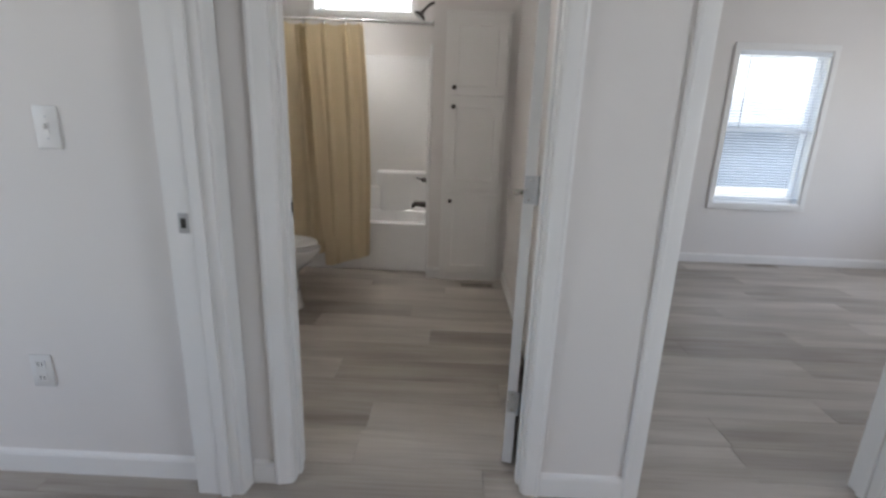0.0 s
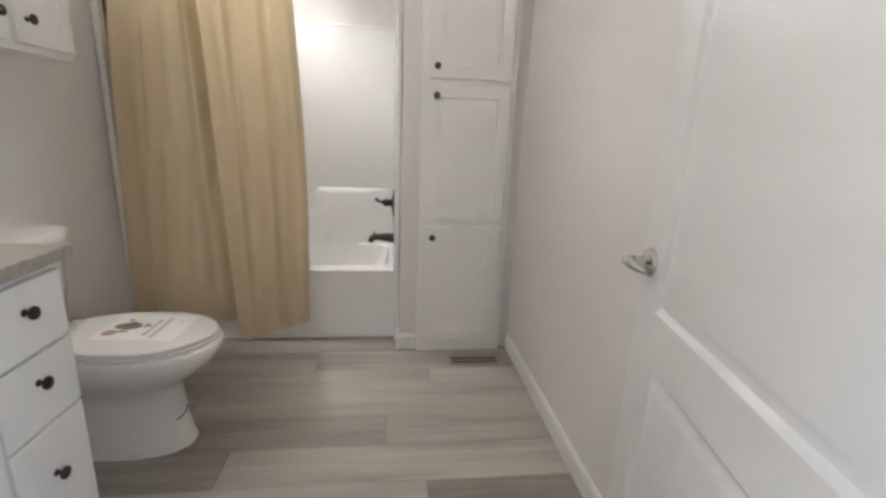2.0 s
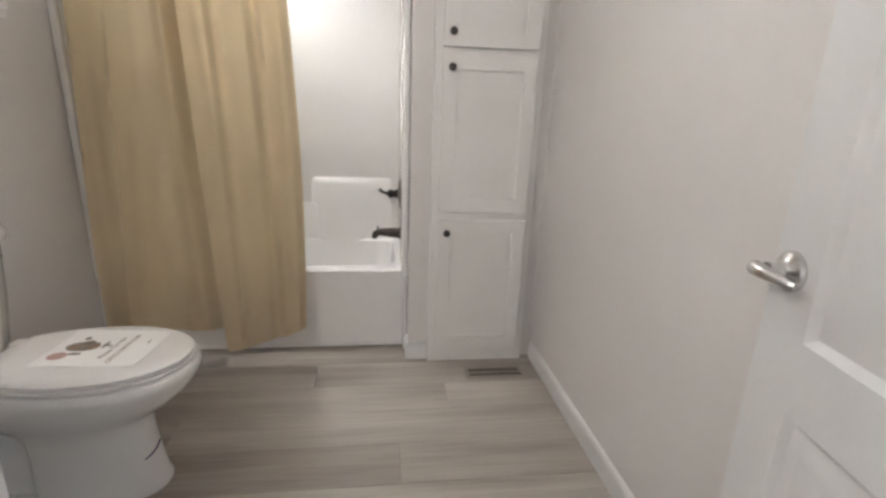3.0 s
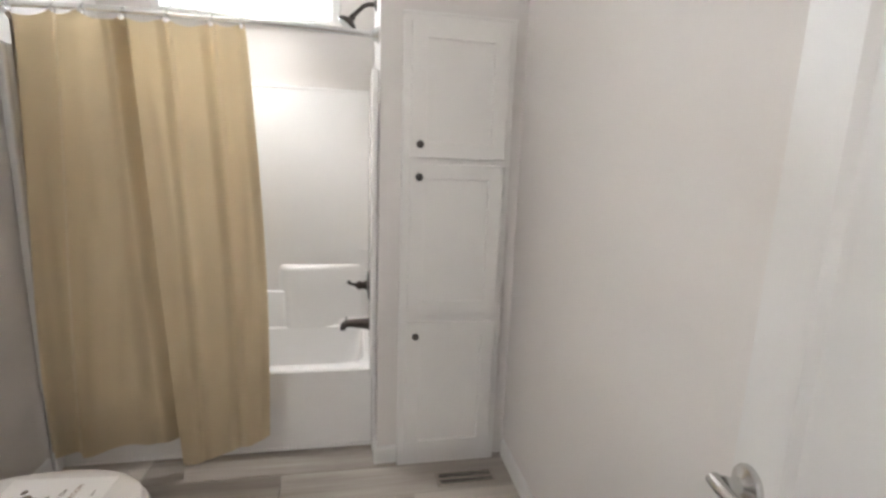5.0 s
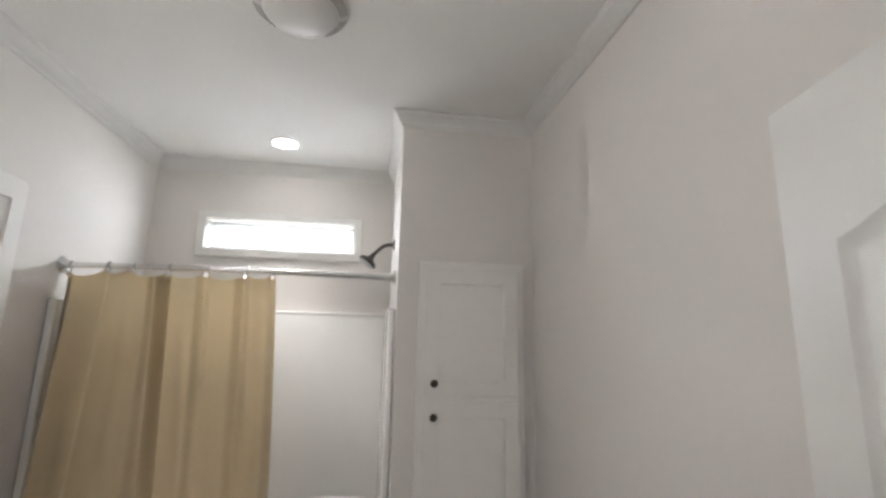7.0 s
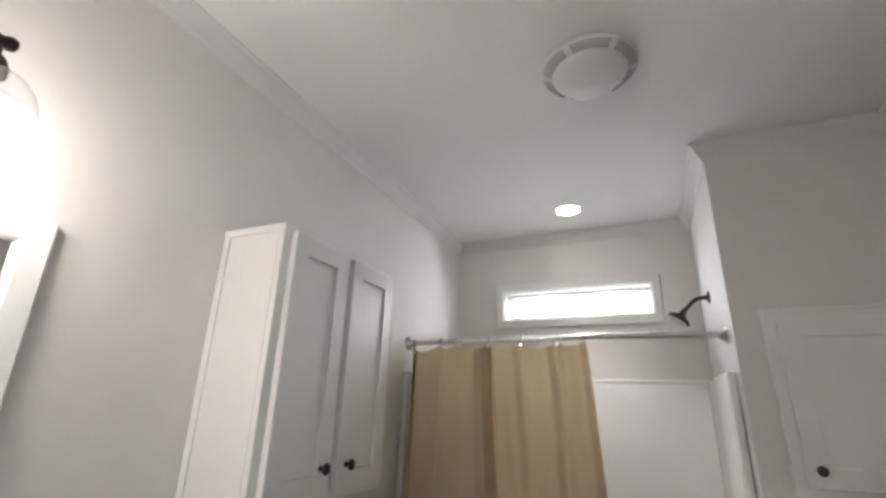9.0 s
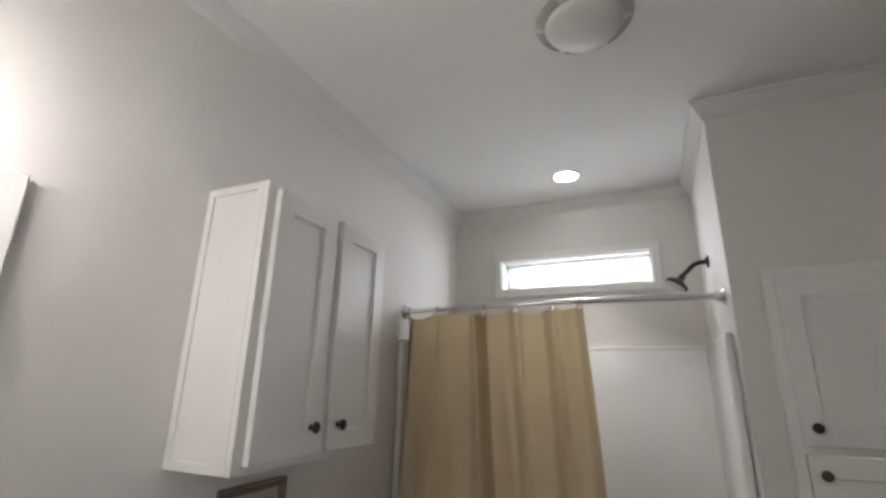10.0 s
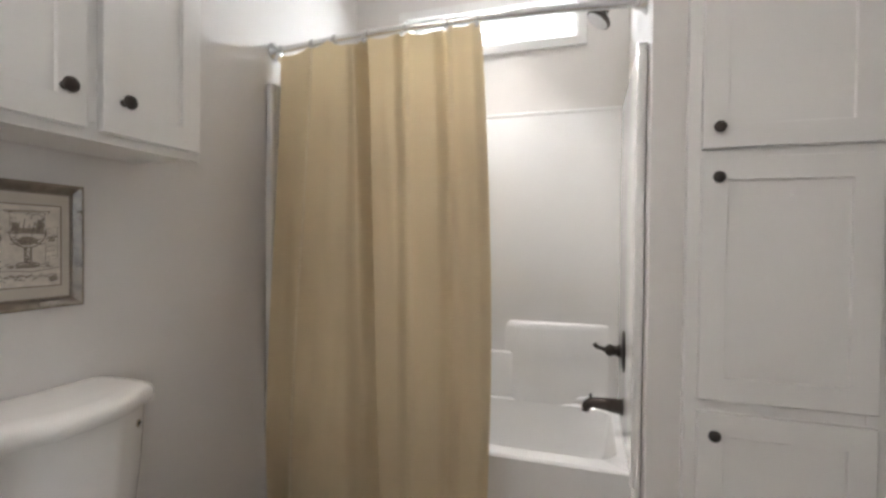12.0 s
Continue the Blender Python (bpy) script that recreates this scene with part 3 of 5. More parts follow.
# ---- outdoors ----
solo("ground", boxes(((-400, -400, -0.95), (400, 400, -0.75))), GROUND, "pale dry gravel ground round the house", "ground", "structure")
haze = glow("bright_haze", (0.86, 0.94, 1.0), 0.27)
solo("backdrop", boxes(((-60, 60.0, -0.75), (60, 60.2, 60))), haze, "bright hazy sky beyond the yard", "sky", "structure")
nh = thing("neighbour_house", (8.0, 19.0, -0.75), "blue-grey sided single-storey house across the yard", "house")
part("wall", boxes(((-2.0, 19.0, -0.75), (20.0, 25.0, 1.75))), SIDING, nh)
bm = bmesh.new()
loft(bm, [[Vector((x, 18.6, 1.75)), Vector((x, 22.0, 2.9)), Vector((x, 25.4, 1.75)), Vector((x, 25.4, 1.60)), Vector((x, 18.6, 1.60))] for x in (-2.4, 20.4)])
part("roof", bm, ROOFING, nh)


# ---- cabinets ----
def shaker(name, parent, m, w, h, st=0.062, thick=0.019, label=""):
    """A shaker door: stiles, rails and a recessed panel in one mesh. u across, v up, w out."""
    def ring(d, z):
        return [m @ Vector(p) for p in ((d, d, z), (w - d, d, z), (w - d, h - d, z), (d, h - d, z))]

    bm = loft(bmesh.new(), [ring(0, 0), ring(0, thick - 0.0015), ring(0.0015, thick), ring(st - 0.001, thick), ring(st, thick - 0.001), ring(st + 0.0015, thick - 0.0085)])
    return part(name, bm, CABINET, parent, label)


def knob(parent, m):
    """A round bronze knob, its stem along w."""
    prof = [(0.0085, 0), (0.0085, 0.0015), (0.0055, 0.004), (0.005, 0.011), (0.009, 0.014), (0.0145, 0.017), (0.0160, 0.0205), (0.0145, 0.0245), (0.009, 0.0272), (0.003, 0.028)]
    return part("knob", lathe(bmesh.new(), prof, m, 22), BRONZE, parent, "dark oil-rubbed bronze knob", True)


def linen_cabinet():
    t = thing("linen_cabinet", (0.145, 3.60, 0.0), "tall white shaker linen cabinet with three doors built into the wall", "cabinet")
    m = basis((0, 3.605, 0), (1, 0, 0), (0, 0, 1), (0, -1, 0))
    x0, x1, top = -0.086, 0.381, 1.990
    part("body", boxes(((-0.058, 0.0, -0.40), (0.363, 1.98, -0.012)), m=m), CABINET, t)
    part("face_frame", boxes(((x0, 0.0, -0.012), (x0 + 0.05, top, 0.036)), ((x1 - 0.05, 0.0, -0.012), (x1, top, 0.036)), ((x0 + 0.05, 1.94, -0.012), (x1 - 0.05, top, 0.036)),
                             ((x0 + 0.05, 1.39, -0.012), (x1 - 0.05, 1.445, 0.036)), ((x0 + 0.05, 0.70, -0.012), (x1 - 0.05, 0.75, 0.036)), ((x0 + 0.05, 0, -0.012), (x1 - 0.05, 0.10, 0.036)), m=m, bevel=0.001), CABINET, t)
    for v0, v1, kz in ((1.431, 1.962, 1.484), (0.744, 1.405, 1.350), (0.070, 0.708, 0.652)):
        dm = m @ Matrix.Translation((-0.054, v0, 0.037))
        d = shaker("cabinet_door", t, dm, 0.404, v1 - v0)
        knob(d, m @ Matrix.Translation((-0.0165, kz, 0.056)))
    part("top_trim", boxes(((x0 - 0.004, top, -0.001), (x1 + 0.004, top + 0.012, 0.040)), m=m, bevel=0.002), CABINET, t)
    return t


linen_cabinet()


def wall_cabinet():
    """The cabinet above the toilet."""
    t = thing("wall_cabinet", (-1.46, 2.843, 1.385), "white shaker wall cabinet with two doors above the toilet", "wall cabinet")
    m = basis((BL, 0, 0), (0, 1, 0), (0, 0, 1), (1, 0, 0))
    y0, y1, z0, z1, d = 2.545, 3.136, 1.377, 2.118, 0.230
    bm = boxes(((y0 + 0.003, z0 + 0.008, 0.001), (y1 - 0.003, z1 - 0.003, d - 0.019)), m=m)
    part("body", bm, CABINET, t)
    part("side_panel", boxes(((y0 - 0.004, z0, 0.001), (y0 + 0.003, z1, 0.022)), ((y0 - 0.004, z0, d - 0.040), (y0 + 0.003, z1, d - 0.0195)),
                             ((y0 - 0.004, z1 - 0.022, 0.022), (y0 + 0.003, z1, d - 0.040)), ((y0 - 0.004, z0, 0.022), (y0 + 0.003, z0 + 0.022, d - 0.040)), m=m, bevel=0.0008), CABINET, t)
    part("face_frame", boxes(((y0 - 0.004, z0, d - 0.019), (y0 + 0.04, z1, d)), ((y1 - 0.04, z0, d - 0.019), (y1, z1, d)), ((y0 + 0.04, z0, d - 0.019), (y1 - 0.04, z0 + 0.04, d)),
                             ((y0 + 0.04, z1 - 0.04, d - 0.019), (y1 - 0.04, z1, d)), ((2.823, z0 + 0.04, d - 0.019), (2.863, z1 - 0.04, d)), m=m, bevel=0.001), CABINET, t)
    for a, b, ky in ((y0 + 0.026, 2.826, 2.781), (2.860, y1 - 0.018, 2.904)):
        dm = m @ Matrix.Translation((a, z0 + 0.021, d + 0.001))
        dr = shaker("cabinet_door", t, dm, b - a, z1 - z0 - 0.039, 0.056)
        knob(dr, m @ Matrix.Translation((ky, 1.470, d + 0.020)))
    return t


wall_cabinet()


def vanity():
    t = thing("vanity", (-1.29, 1.94, 0.0), "white vanity cabinet with drawers and doors", "vanity")
    m = basis((BL, 0, 0), (0, 1, 0), (0, 0, 1), (1, 0, 0))
    y0, y1, d = 1.435, 2.402, 0.543
    part("body", boxes(((y0, 0.10, 0.002), (y1, 0.853, d - 0.019)), m=m, bevel=0.001), CABINET, t)
    part("toe_kick", boxes(((y0, 0.0, 0.002), (y1 - 0.02, 0.10, d - 0.075)), m=m), CABINET, t)
    part("face_frame", boxes(((y0, 0.10, d - 0.019), (y0 + 0.04, 0.853, d)), ((y1 - 0.035, 0.10, d - 0.019), (y1, 0.853, d)), ((y0 + 0.04, 0.80, d - 0.019), (y1 - 0.035, 0.853, d)),
                             ((y0 + 0.04, 0.10, d - 0.019), (y1 - 0.035, 0.15, d)), ((2.148, 0.15, d - 0.019), (2.188, 0.80, d)), m=m, bevel=0.001), CABINET, t)
    for z0, z1, kz in ((0.667, 0.834, 0.770), (0.487, 0.661, 0.599), (0.165, 0.481, 0.357)):
        bm = box(bmesh.new(), (2.160, z0, d + 0.001), (2.396, z1, d + 0.020), m, 0.004, 2)
        dr = part("drawer_front", bm, CABINET, t)
        knob(dr, m @ Matrix.Translation((2.269, kz, d + 0.020)))
    for a, b, ky in ((1.462, 1.801, 1.771), (1.809, 2.148, 1.839)):
        dr = shaker("cabinet_door", t, m @ Matrix.Translation((a, 0.150, d + 0.001)), b - a, 0.672, 0.058)
        knob(dr, m @ Matrix.Translation((ky, 0.76, d + 0.020)))
    c = solo("countertop", boxes(((y0 - 0.003, 0.855, 0.002), (2.428, 0.888, 0.580)), m=m, bevel=0.004), COUNTER, "taupe stone-look laminate countertop on the vanity", "countertop")
    part("backsplash", boxes(((y0, 0.8882, 0.002), (2.426, 0.976, 0.020)), m=m, bevel=0.002), COUNTER, c)
    bm = bmesh.new()
    ctr = (BL + 0.29, 1.90)
    loft(bm, [oval(*ctr, hx, hx, hy, z, 36, 2.0) for hx, hy, z in ((0.205, 0.250, 0.8882), (0.203, 0.248, 0.899), (0.190, 0.235, 0.901), (0.180, 0.225, 0.891), (0.140, 0.18, 0.8895), (0.03, 0.03, 0.8888))])
    s = solo("wash_basin", bm, PORCELAIN, "white oval drop-in wash basin in the countertop", "wash basin", smooth=True)
    f = thing("faucet", (BL + 0.105, 1.90, 0.888), "dark bronze faucet behind the wash basin", "faucet")
    part("spout", tube(bmesh.new(), [(BL + 0.07, 1.90, 0.889), (BL + 0.07, 1.90, 0.99), (BL + 0.095, 1.90, 1.02), (BL + 0.15, 1.90, 1.015), (BL + 0.18, 1.90, 0.985)], [0.018, 0.014, 0.013, 0.012, 0.012], 14), BRONZE, f, "", True)
    for dy in (-0.10, 0.10):
        part("handle", lathe(bmesh.new(), [(0.020, 0), (0.018, 0.02), (0.010, 0.035), (0.014, 0.06), (0.004, 0.066)], Matrix.Translation((BL + 0.06, 1.90 + dy, 0.889)), 16), BRONZE, f, "", True)


vanity()


# ---- tub and shower ----
def bathtub():
    t = thing("bathtub", (-0.871, 4.07, 0.0), "white one-piece acrylic bathtub with moulded wall surround", "bathtub")
    x0, x1, yf, yb, rim = BL + 0.003, -0.181, 3.755, BB - 0.003, 0.412
    cx, cy, hx, hy = (x0 + x1) / 2, (yf + yb) / 2, (x1 - x0) / 2, (yb - yf) / 2
    bm = bmesh.new()
    loft(bm, [rounded(cx, cy, hx, hy - 0.0, 0.004, 0.0), rounded(cx, cy, hx, hy, 0.004, rim - 0.022), rounded(cx, cy - 0.001, hx, hy + 0.001, 0.006, rim - 0.008), rounded(cx, cy, hx - 0.004, hy - 0.006, 0.01, rim),
              rounded(cx, cy + 0.005, hx - 0.055, hy - 0.062, 0.09, rim), rounded(cx, cy + 0.005, hx - 0.064, hy - 0.072, 0.09, rim - 0.010), rounded(cx, cy + 0.005, hx - 0.085, hy - 0.085, 0.10, 0.25),
              rounded(cx, cy + 0.005, hx - 0.13, hy - 0.11, 0.11, 0.10), rounded(cx, cy + 0.005, hx - 0.17, hy - 0.15, 0.10, 0.085)])
    part("tub", bm, ACRYLIC, t, "", True)
    part("apron_foot", boxes(((x0, yf - 0.006, 0.0), (x1, yf, 0.016)), bevel=0.002), ACRYLIC, t)
    top = 1.800
    part("back_panel", boxes(((x0 + 0.02, yb - 0.030, rim + 0.001), (x1 - 0.02, yb, top)), bevel=0.010), ACRYLIC, t, "", True)
    part("end_panel", boxes(((x0, 3.700, rim - 0.02), (x0 + 0.026, yb, top)), bevel=0.010), ACRYLIC, t, "", True)
    part("end_panel", boxes(((x1 - 0.026, 3.700, rim - 0.02), (x1, yb, top)), bevel=0.010), ACRYLIC, t, "", True)
    for xa, xb in ((x0, x0 + 0.028), (x1 - 0.030, x1)):
        part("front_flange", boxes(((xa, 3.688, rim - 0.018), (xb, 3.718, top - 0.004)), bevel=0.007), ACRYLIC, t, "", True)
    for xa, xb in ((x0, x0 + 0.02), (x1 - 0.02, x1)):
        part("apron_flange", boxes(((xa, 3.700, 0.0), (xb, yf + 0.01, rim - 0.02)), bevel=0.004), ACRYLIC, t, "", True)
    part("top_lip", boxes(((x0 + 0.02, yb - 0.0315, top - 0.016), (x1 - 0.02, yb, top + 0.006)), bevel=0.005), ACRYLIC, t, "", True)
    # moulded ledges of the surround
    part("ledge", boxes(((x0 + 0.02, yb - 0.060, rim - 0.01), (-0.690, yb - 0.02, 0.632)), bevel=0.019), ACRYLIC, t, "", True)
    def swell(d, z):
        # a swelling of the back wall that runs out towards the taps
        pts = [(-0.735 + d, yb - 0.010), (-0.735 + d, yb - 0.031), (-0.712 + d, yb - 0.042 + 0.3 * d), (-0.685 + d, yb - 0.062 + 0.7 * d), (-0.655 + d, yb - 0.073 + d), (-0.60, yb - 0.076 + d), (-0.47, yb - 0.068 + d), (-0.38, yb - 0.052 + 0.6 * d), (-0.30, yb - 0.037 + 0.2 * d), (-0.235, yb - 0.028), (-0.235, yb - 0.010)]
        return [Vector((x, min(y, yb - 0.01), z)) for x, y in pts]

    part("ledge", loft(bmesh.new(), [swell(0, rim - 0.01), swell(0.001, 0.62), swell(0.004, 0.752), swell(0.010, 0.774), swell(0.022, 0.785), swell(0.040, 0.788)]), ACRYLIC, t, "", True)
    def shelf(d, z):
        # nothing at its left end, widest under the spout
        n = 14
        front = []
        for k in range(n + 1):
            q = k / n
            depth = 0.030 + (0.036 - 0.6 * d) * math.sin(math.pi / 2 * q) ** 0.9
            front.append(Vector((-0.570 + (x1 - 0.022 + 0.570) * q, yb - depth, z)))
        return front + [Vector((x1 - 0.022, yb - 0.010, z)), Vector((-0.570, yb - 0.010, z))]

    part("soap_ledge", loft(bmesh.new(), [shelf(0.0, rim - 0.06), shelf(0.0, 0.424), shelf(0.004, 0.438), shelf(0.014, 0.446), shelf(0.030, 0.449)]), ACRYLIC, t, "", True)


bathtub()


def taps():
    px, y = -0.207, 4.085
    m = basis((px, y, 0.742), (0, 1, 0), (0, 0, 1), (-1, 0, 0))
    t = thing("shower_valve", (px, y, 0.742), "dark bronze shower valve with lever handle", "shower valve")
    part("escutcheon", lathe(bmesh.new(), [(0.082, -0.004), (0.082, 0.003), (0.074, 0.008), (0.045, 0.011), (0.032, 0.013)], m, 36), BRONZE, t, "", True)
    part("stem", lathe(bmesh.new(), [(0.030, 0.010), (0.024, 0.022), (0.019, 0.032), (0.022, 0.044), (0.026, 0.052), (0.020, 0.062), (0.012, 0.070)], m, 24), BRONZE, t, "", True)
    part("lever", tube(bmesh.new(), [m @ Vector(p) for p in ((0, 0, 0.064), (-0.004, 0.006, 0.082), (-0.010, 0.012, 0.100), (-0.014, 0.026, 0.112))], [0.011, 0.008, 0.008, 0.010], 12), BRONZE, t, "", True)
    s = thing("tub_spout", (px, y, 0.52), "dark bronze tub spout with diverter", "tub spout")
    part("spout", tube(bmesh.new(), [(px + 0.004, y, 0.520), (px - 0.004, y, 0.520), (px - 0.006, y, 0.520), (px - 0.05, y, 0.523), (px - 0.095, y, 0.526), (px - 0.122, y, 0.524), (px - 0.136, y, 0.514), (px - 0.140, y, 0.500), (px - 0.141, y, 0.490)], [0.034, 0.034, 0.031, 0.027, 0.0225, 0.021, 0.020, 0.018, 0.0175], 20), BRONZE, s, "", True)
    part("diverter", tube(bmesh.new(), [(px - 0.122, y, 0.530), (px - 0.122, y, 0.552), (px - 0.122, y, 0.560)], [0.004, 0.004, 0.007], 10), BRONZE, s, "", True)
    h = thing("wall_shower", (-0.178, 4.09, 2.167), "dark bronze shower head on a bent arm", "shower head")
    part("flange", lathe(bmesh.new(), [(0.030, 0), (0.030, 0.004), (0.018, 0.010), (0.012, 0.012)], basis((-0.178, 4.09, 2.167), (0, 1, 0), (0, 0, 1), (-1, 0, 0)), 24), BRONZE, h, "", True)
    part("arm", tube(bmesh.new(), [(-0.180, 4.09, 2.167), (-0.215, 4.09, 2.165), (-0.240, 4.09, 2.156), (-0.275, 4.09, 2.122), (-0.292, 4.09, 2.106)], 0.0105, 14), BRONZE, h, "", True)
    a = Vector((-0.58, -0.08, -0.80)).normalized()
    side = a.cross(Vector((0, 0, 1))).normalized()
    hm = basis((-0.288, 4.09, 2.110), side, a.cross(side), a)
    part("head", lathe(bmesh.new(), [(0.012, 0), (0.016, 0.012), (0.014, 0.022), (0.022, 0.030), (0.044, 0.044), (0.052, 0.052), (0.052, 0.062), (0.047, 0.065)], hm, 30), BRONZE, h, "", True)
    part("face_plate", lathe(bmesh.new(), [(0.046, 0.0645), (0.044, 0.067), (0.010, 0.068)], hm, 30), STEEL, h, "grey nozzle face", True)


taps()

RODY, RODZ, BOW = 3.738, 1.940, 0.050


def rod_y(x):
    """The rod bows a little towards the room in the middle."""
    q = (x - BL) / (-0.178 - BL)
    return RODY - BOW * 4 * q * (1 - q)


def rod_path(x0, x1, n=14):
    return [(x0 + (x1 - x0) * k / n, rod_y(x0 + (x1 - x0) * k / n), RODZ) for k in range(n + 1)]


rod = thing("curtain_rod", (-0.871, RODY, RODZ), "slightly bowed chrome shower curtain rod between two walls", "curtain rod")
part("rod", tube(bmesh.new(), rod_path(BL + 0.004, -0.60), 0.0127, 18), CHROME, rod, "", True)
part("sleeve", tube(bmesh.new(), rod_path(-0.62, -0.182), 0.0145, 18), CHROME, rod, "", True)
for x, s in ((BL + 0.001, 1), (-0.179, -1)):
    part("flange", lathe(bmesh.new(), [(0.036, 0), (0.036, 0.004), (0.028, 0.012), (0.019, 0.026), (0.017, 0.036)], basis((x, RODY, RODZ), (0, 1, 0), (0, 0, 1), (s, 0, 0)), 28), CHROME, rod, "", True)


def smooth(a, b, x):
    t = min(1.0, max(0.0, (x - a) / (b - a)))
    return t * t * (3 - 2 * t)


RINGS = [-1.556, -1.398, -1.293, -1.148, -0.993, -0.831, -0.722]


# ridges and valleys of the cloth: place and depth at the top, then at the hem
FOLDS = ((0.0, 0.034, 0.0, 0.018), (0.012, 0.030, 0.012, 0.014), (0.066, -0.034, 0.055, -0.032), (0.205, -0.010, 0.125, 0.006), (0.240, -0.030, 0.180, -0.032), (0.410, -0.028, 0.430, -0.024), (0.435, -0.014, 0.500, 0.006),
         (0.466, 0.058, 0.580, 0.036), (0.492, 0.050, 0.600, 0.030), (0.524, -0.036, 0.614, -0.060), (0.628, -0.026, 0.680, -0.050), (0.664, -0.002, 0.710, -0.040), (0.704, -0.026, 0.745, -0.048), (0.805, -0.022, 0.825, -0.040),
         (0.846, 0.006, 0.862, -0.026), (0.890, -0.026, 0.910, -0.040), (0.960, -0.018, 0.965, -0.030), (1.0, 0.008, 1.0, -0.006))
# slanting creases in the lower cloth: place and height at both ends, depth, width
CREASES = ((0.30, 0.45, 0.235, 0.93, 0.010, 0.030), (0.405, 0.48, 0.335, 0.90, -0.010, 0.034), (0.50, 0.50, 0.475, 0.88, 0.008, 0.024), (0.12, 0.30, 0.125, 0.95, -0.006, 0.022),
           (0.70, 0.35, 0.72, 0.92, 0.006, 0.020), (0.93, 0.30, 0.90, 0.85, -0.007, 0.022), (0.60, 0.12, 0.66, 0.50, 0.006, 0.020), (0.345, 0.08, 0.33, 0.45, 0.004, 0.030))


def fold(p, q):
    pts = [(a + (c - a) * q, b + (d - b) * q) for a, b, c, d in FOLDS]
    for (p0, y0), (p1, y1) in zip(pts, pts[1:]):
        if p <= p1:
            return y0 + (y1 - y0) * smooth(p0, p1, p)
    return pts[-1][1]


def creases(p, q):
    y = 0.0
    for p0, q0, p1, q1, depth, width in CREASES:
        along = (q - q0) / (q1 - q0)
        if -0.15 < along < 1.15:
            off = (p - (p0 + (p1 - p0) * along)) / width
            y += depth * math.exp(-off * off) * smooth(-0.15, 0.3, along) * (1 - smooth(0.75, 1.15, along))
    return y


def curtain():
    t = thing("shower_curtain", (-1.12, RODY, 0.1), "tan polyester shower curtain hanging in soft folds outside the tub", "shower curtain")
    nx, nz, top, bottom = 300, 110, 1.922, 0.080
    bm = bmesh.new()
    grid = []
    for j in range(nz + 1):
        q = j / nz
        row = []
        for i in range(nx + 1):
            p = i / nx
            xt = -1.562 + p * (1.562 - 0.708)
            xb = -1.566 + p * (1.566 - 0.662)
            x = xt + (xb - xt) * q ** 0.8 + 0.026 * p * p * math.sin(math.pi * q ** 1.2)
            # the top sags a little between the rings
            sag = 0.0
            for a, b in zip(RINGS, RINGS[1:]):
                if a < xt < b:
                    sag = 0.20 * (b - a) * math.sin(math.pi * (xt - a) / (b - a)) ** 0.8
            # the hem rises in the middle, hangs lowest at the lapping edge and rises again to the free edge
            lap = 0.520 + 0.090 * q
            over = smooth(-0.012, 0.012, p - lap)
            hem = bottom + (1 - over) * (0.040 + 0.040 * smooth(0.10, 0.30, p) + 0.012 * math.sin(21 * p)) + over * (0.075 * smooth(0.60, 1.0, p) ** 1.4 + 0.006 * math.sin(26 * p))
            z = (top - sag) * (1 - q) + hem * q
            y = rod_y(x) - 0.012 - 0.046 * smooth(0.0, 0.6, q) - 0.034 * smooth(0.3, 1.0, q) * (1 - 0.4 * smooth(0.8, 1.0, q)) + 1.15 * fold(p, q) + creases(p, q)
            y += 0.03 * (RODY - rod_y(x)) / BOW * smooth(0.2, 0.9, q)
            rumple = smooth(0.05, 0.5, q)
            y += (0.002 + 0.008 * rumple) * noise.noise(Vector((p * 4.5 + q * 1.2, q * 2.2, 3.1))) + (0.001 + 0.001 * rumple) * noise.noise(Vector((p * 15 - q * 2, q * 5, 7.7)))
            y = min(y, rod_y(x) - 0.017 if z > 1.90 else 3.745 if z > 0.43 else 3.738)
            row.append(bm.verts.new((x, y, z)))
        grid.append(row)
    for a, b in zip(grid, grid[1:]):
        for i in range(nx):
            bm.faces.new((a[i], a[i + 1], b[i + 1], b[i]))
    bmesh.ops.solidify(bm, geom=list(bm.faces), thickness=0.0018)
    part("fabric", bm, CURTAIN, t, "", True)
    for x in RINGS:
        pts = [(x + 0.004 * math.sin(a), rod_y(x) + 0.020 * math.cos(a), RODZ - 0.008 + 0.026 * math.sin(a)) for a in [2 * math.pi * k / 16 for k in range(17)]]
        part("ring", tube(bmesh.new(), pts, 0.0022, 8), CHROME, t, "clear curtain ring", True)
        part("grommet", lathe(bmesh.new(), [(0.011, -0.001), (0.011, 0.001), (0.006, 0.0022), (0.006, -0.0022)], basis((x, rod_y(x) - 0.0205, RODZ - 0.028), (1, 0, 0), (0, 0, 1), (0, -1, 0)), 14), CHROME, t, "bright metal grommet", True)


curtain()


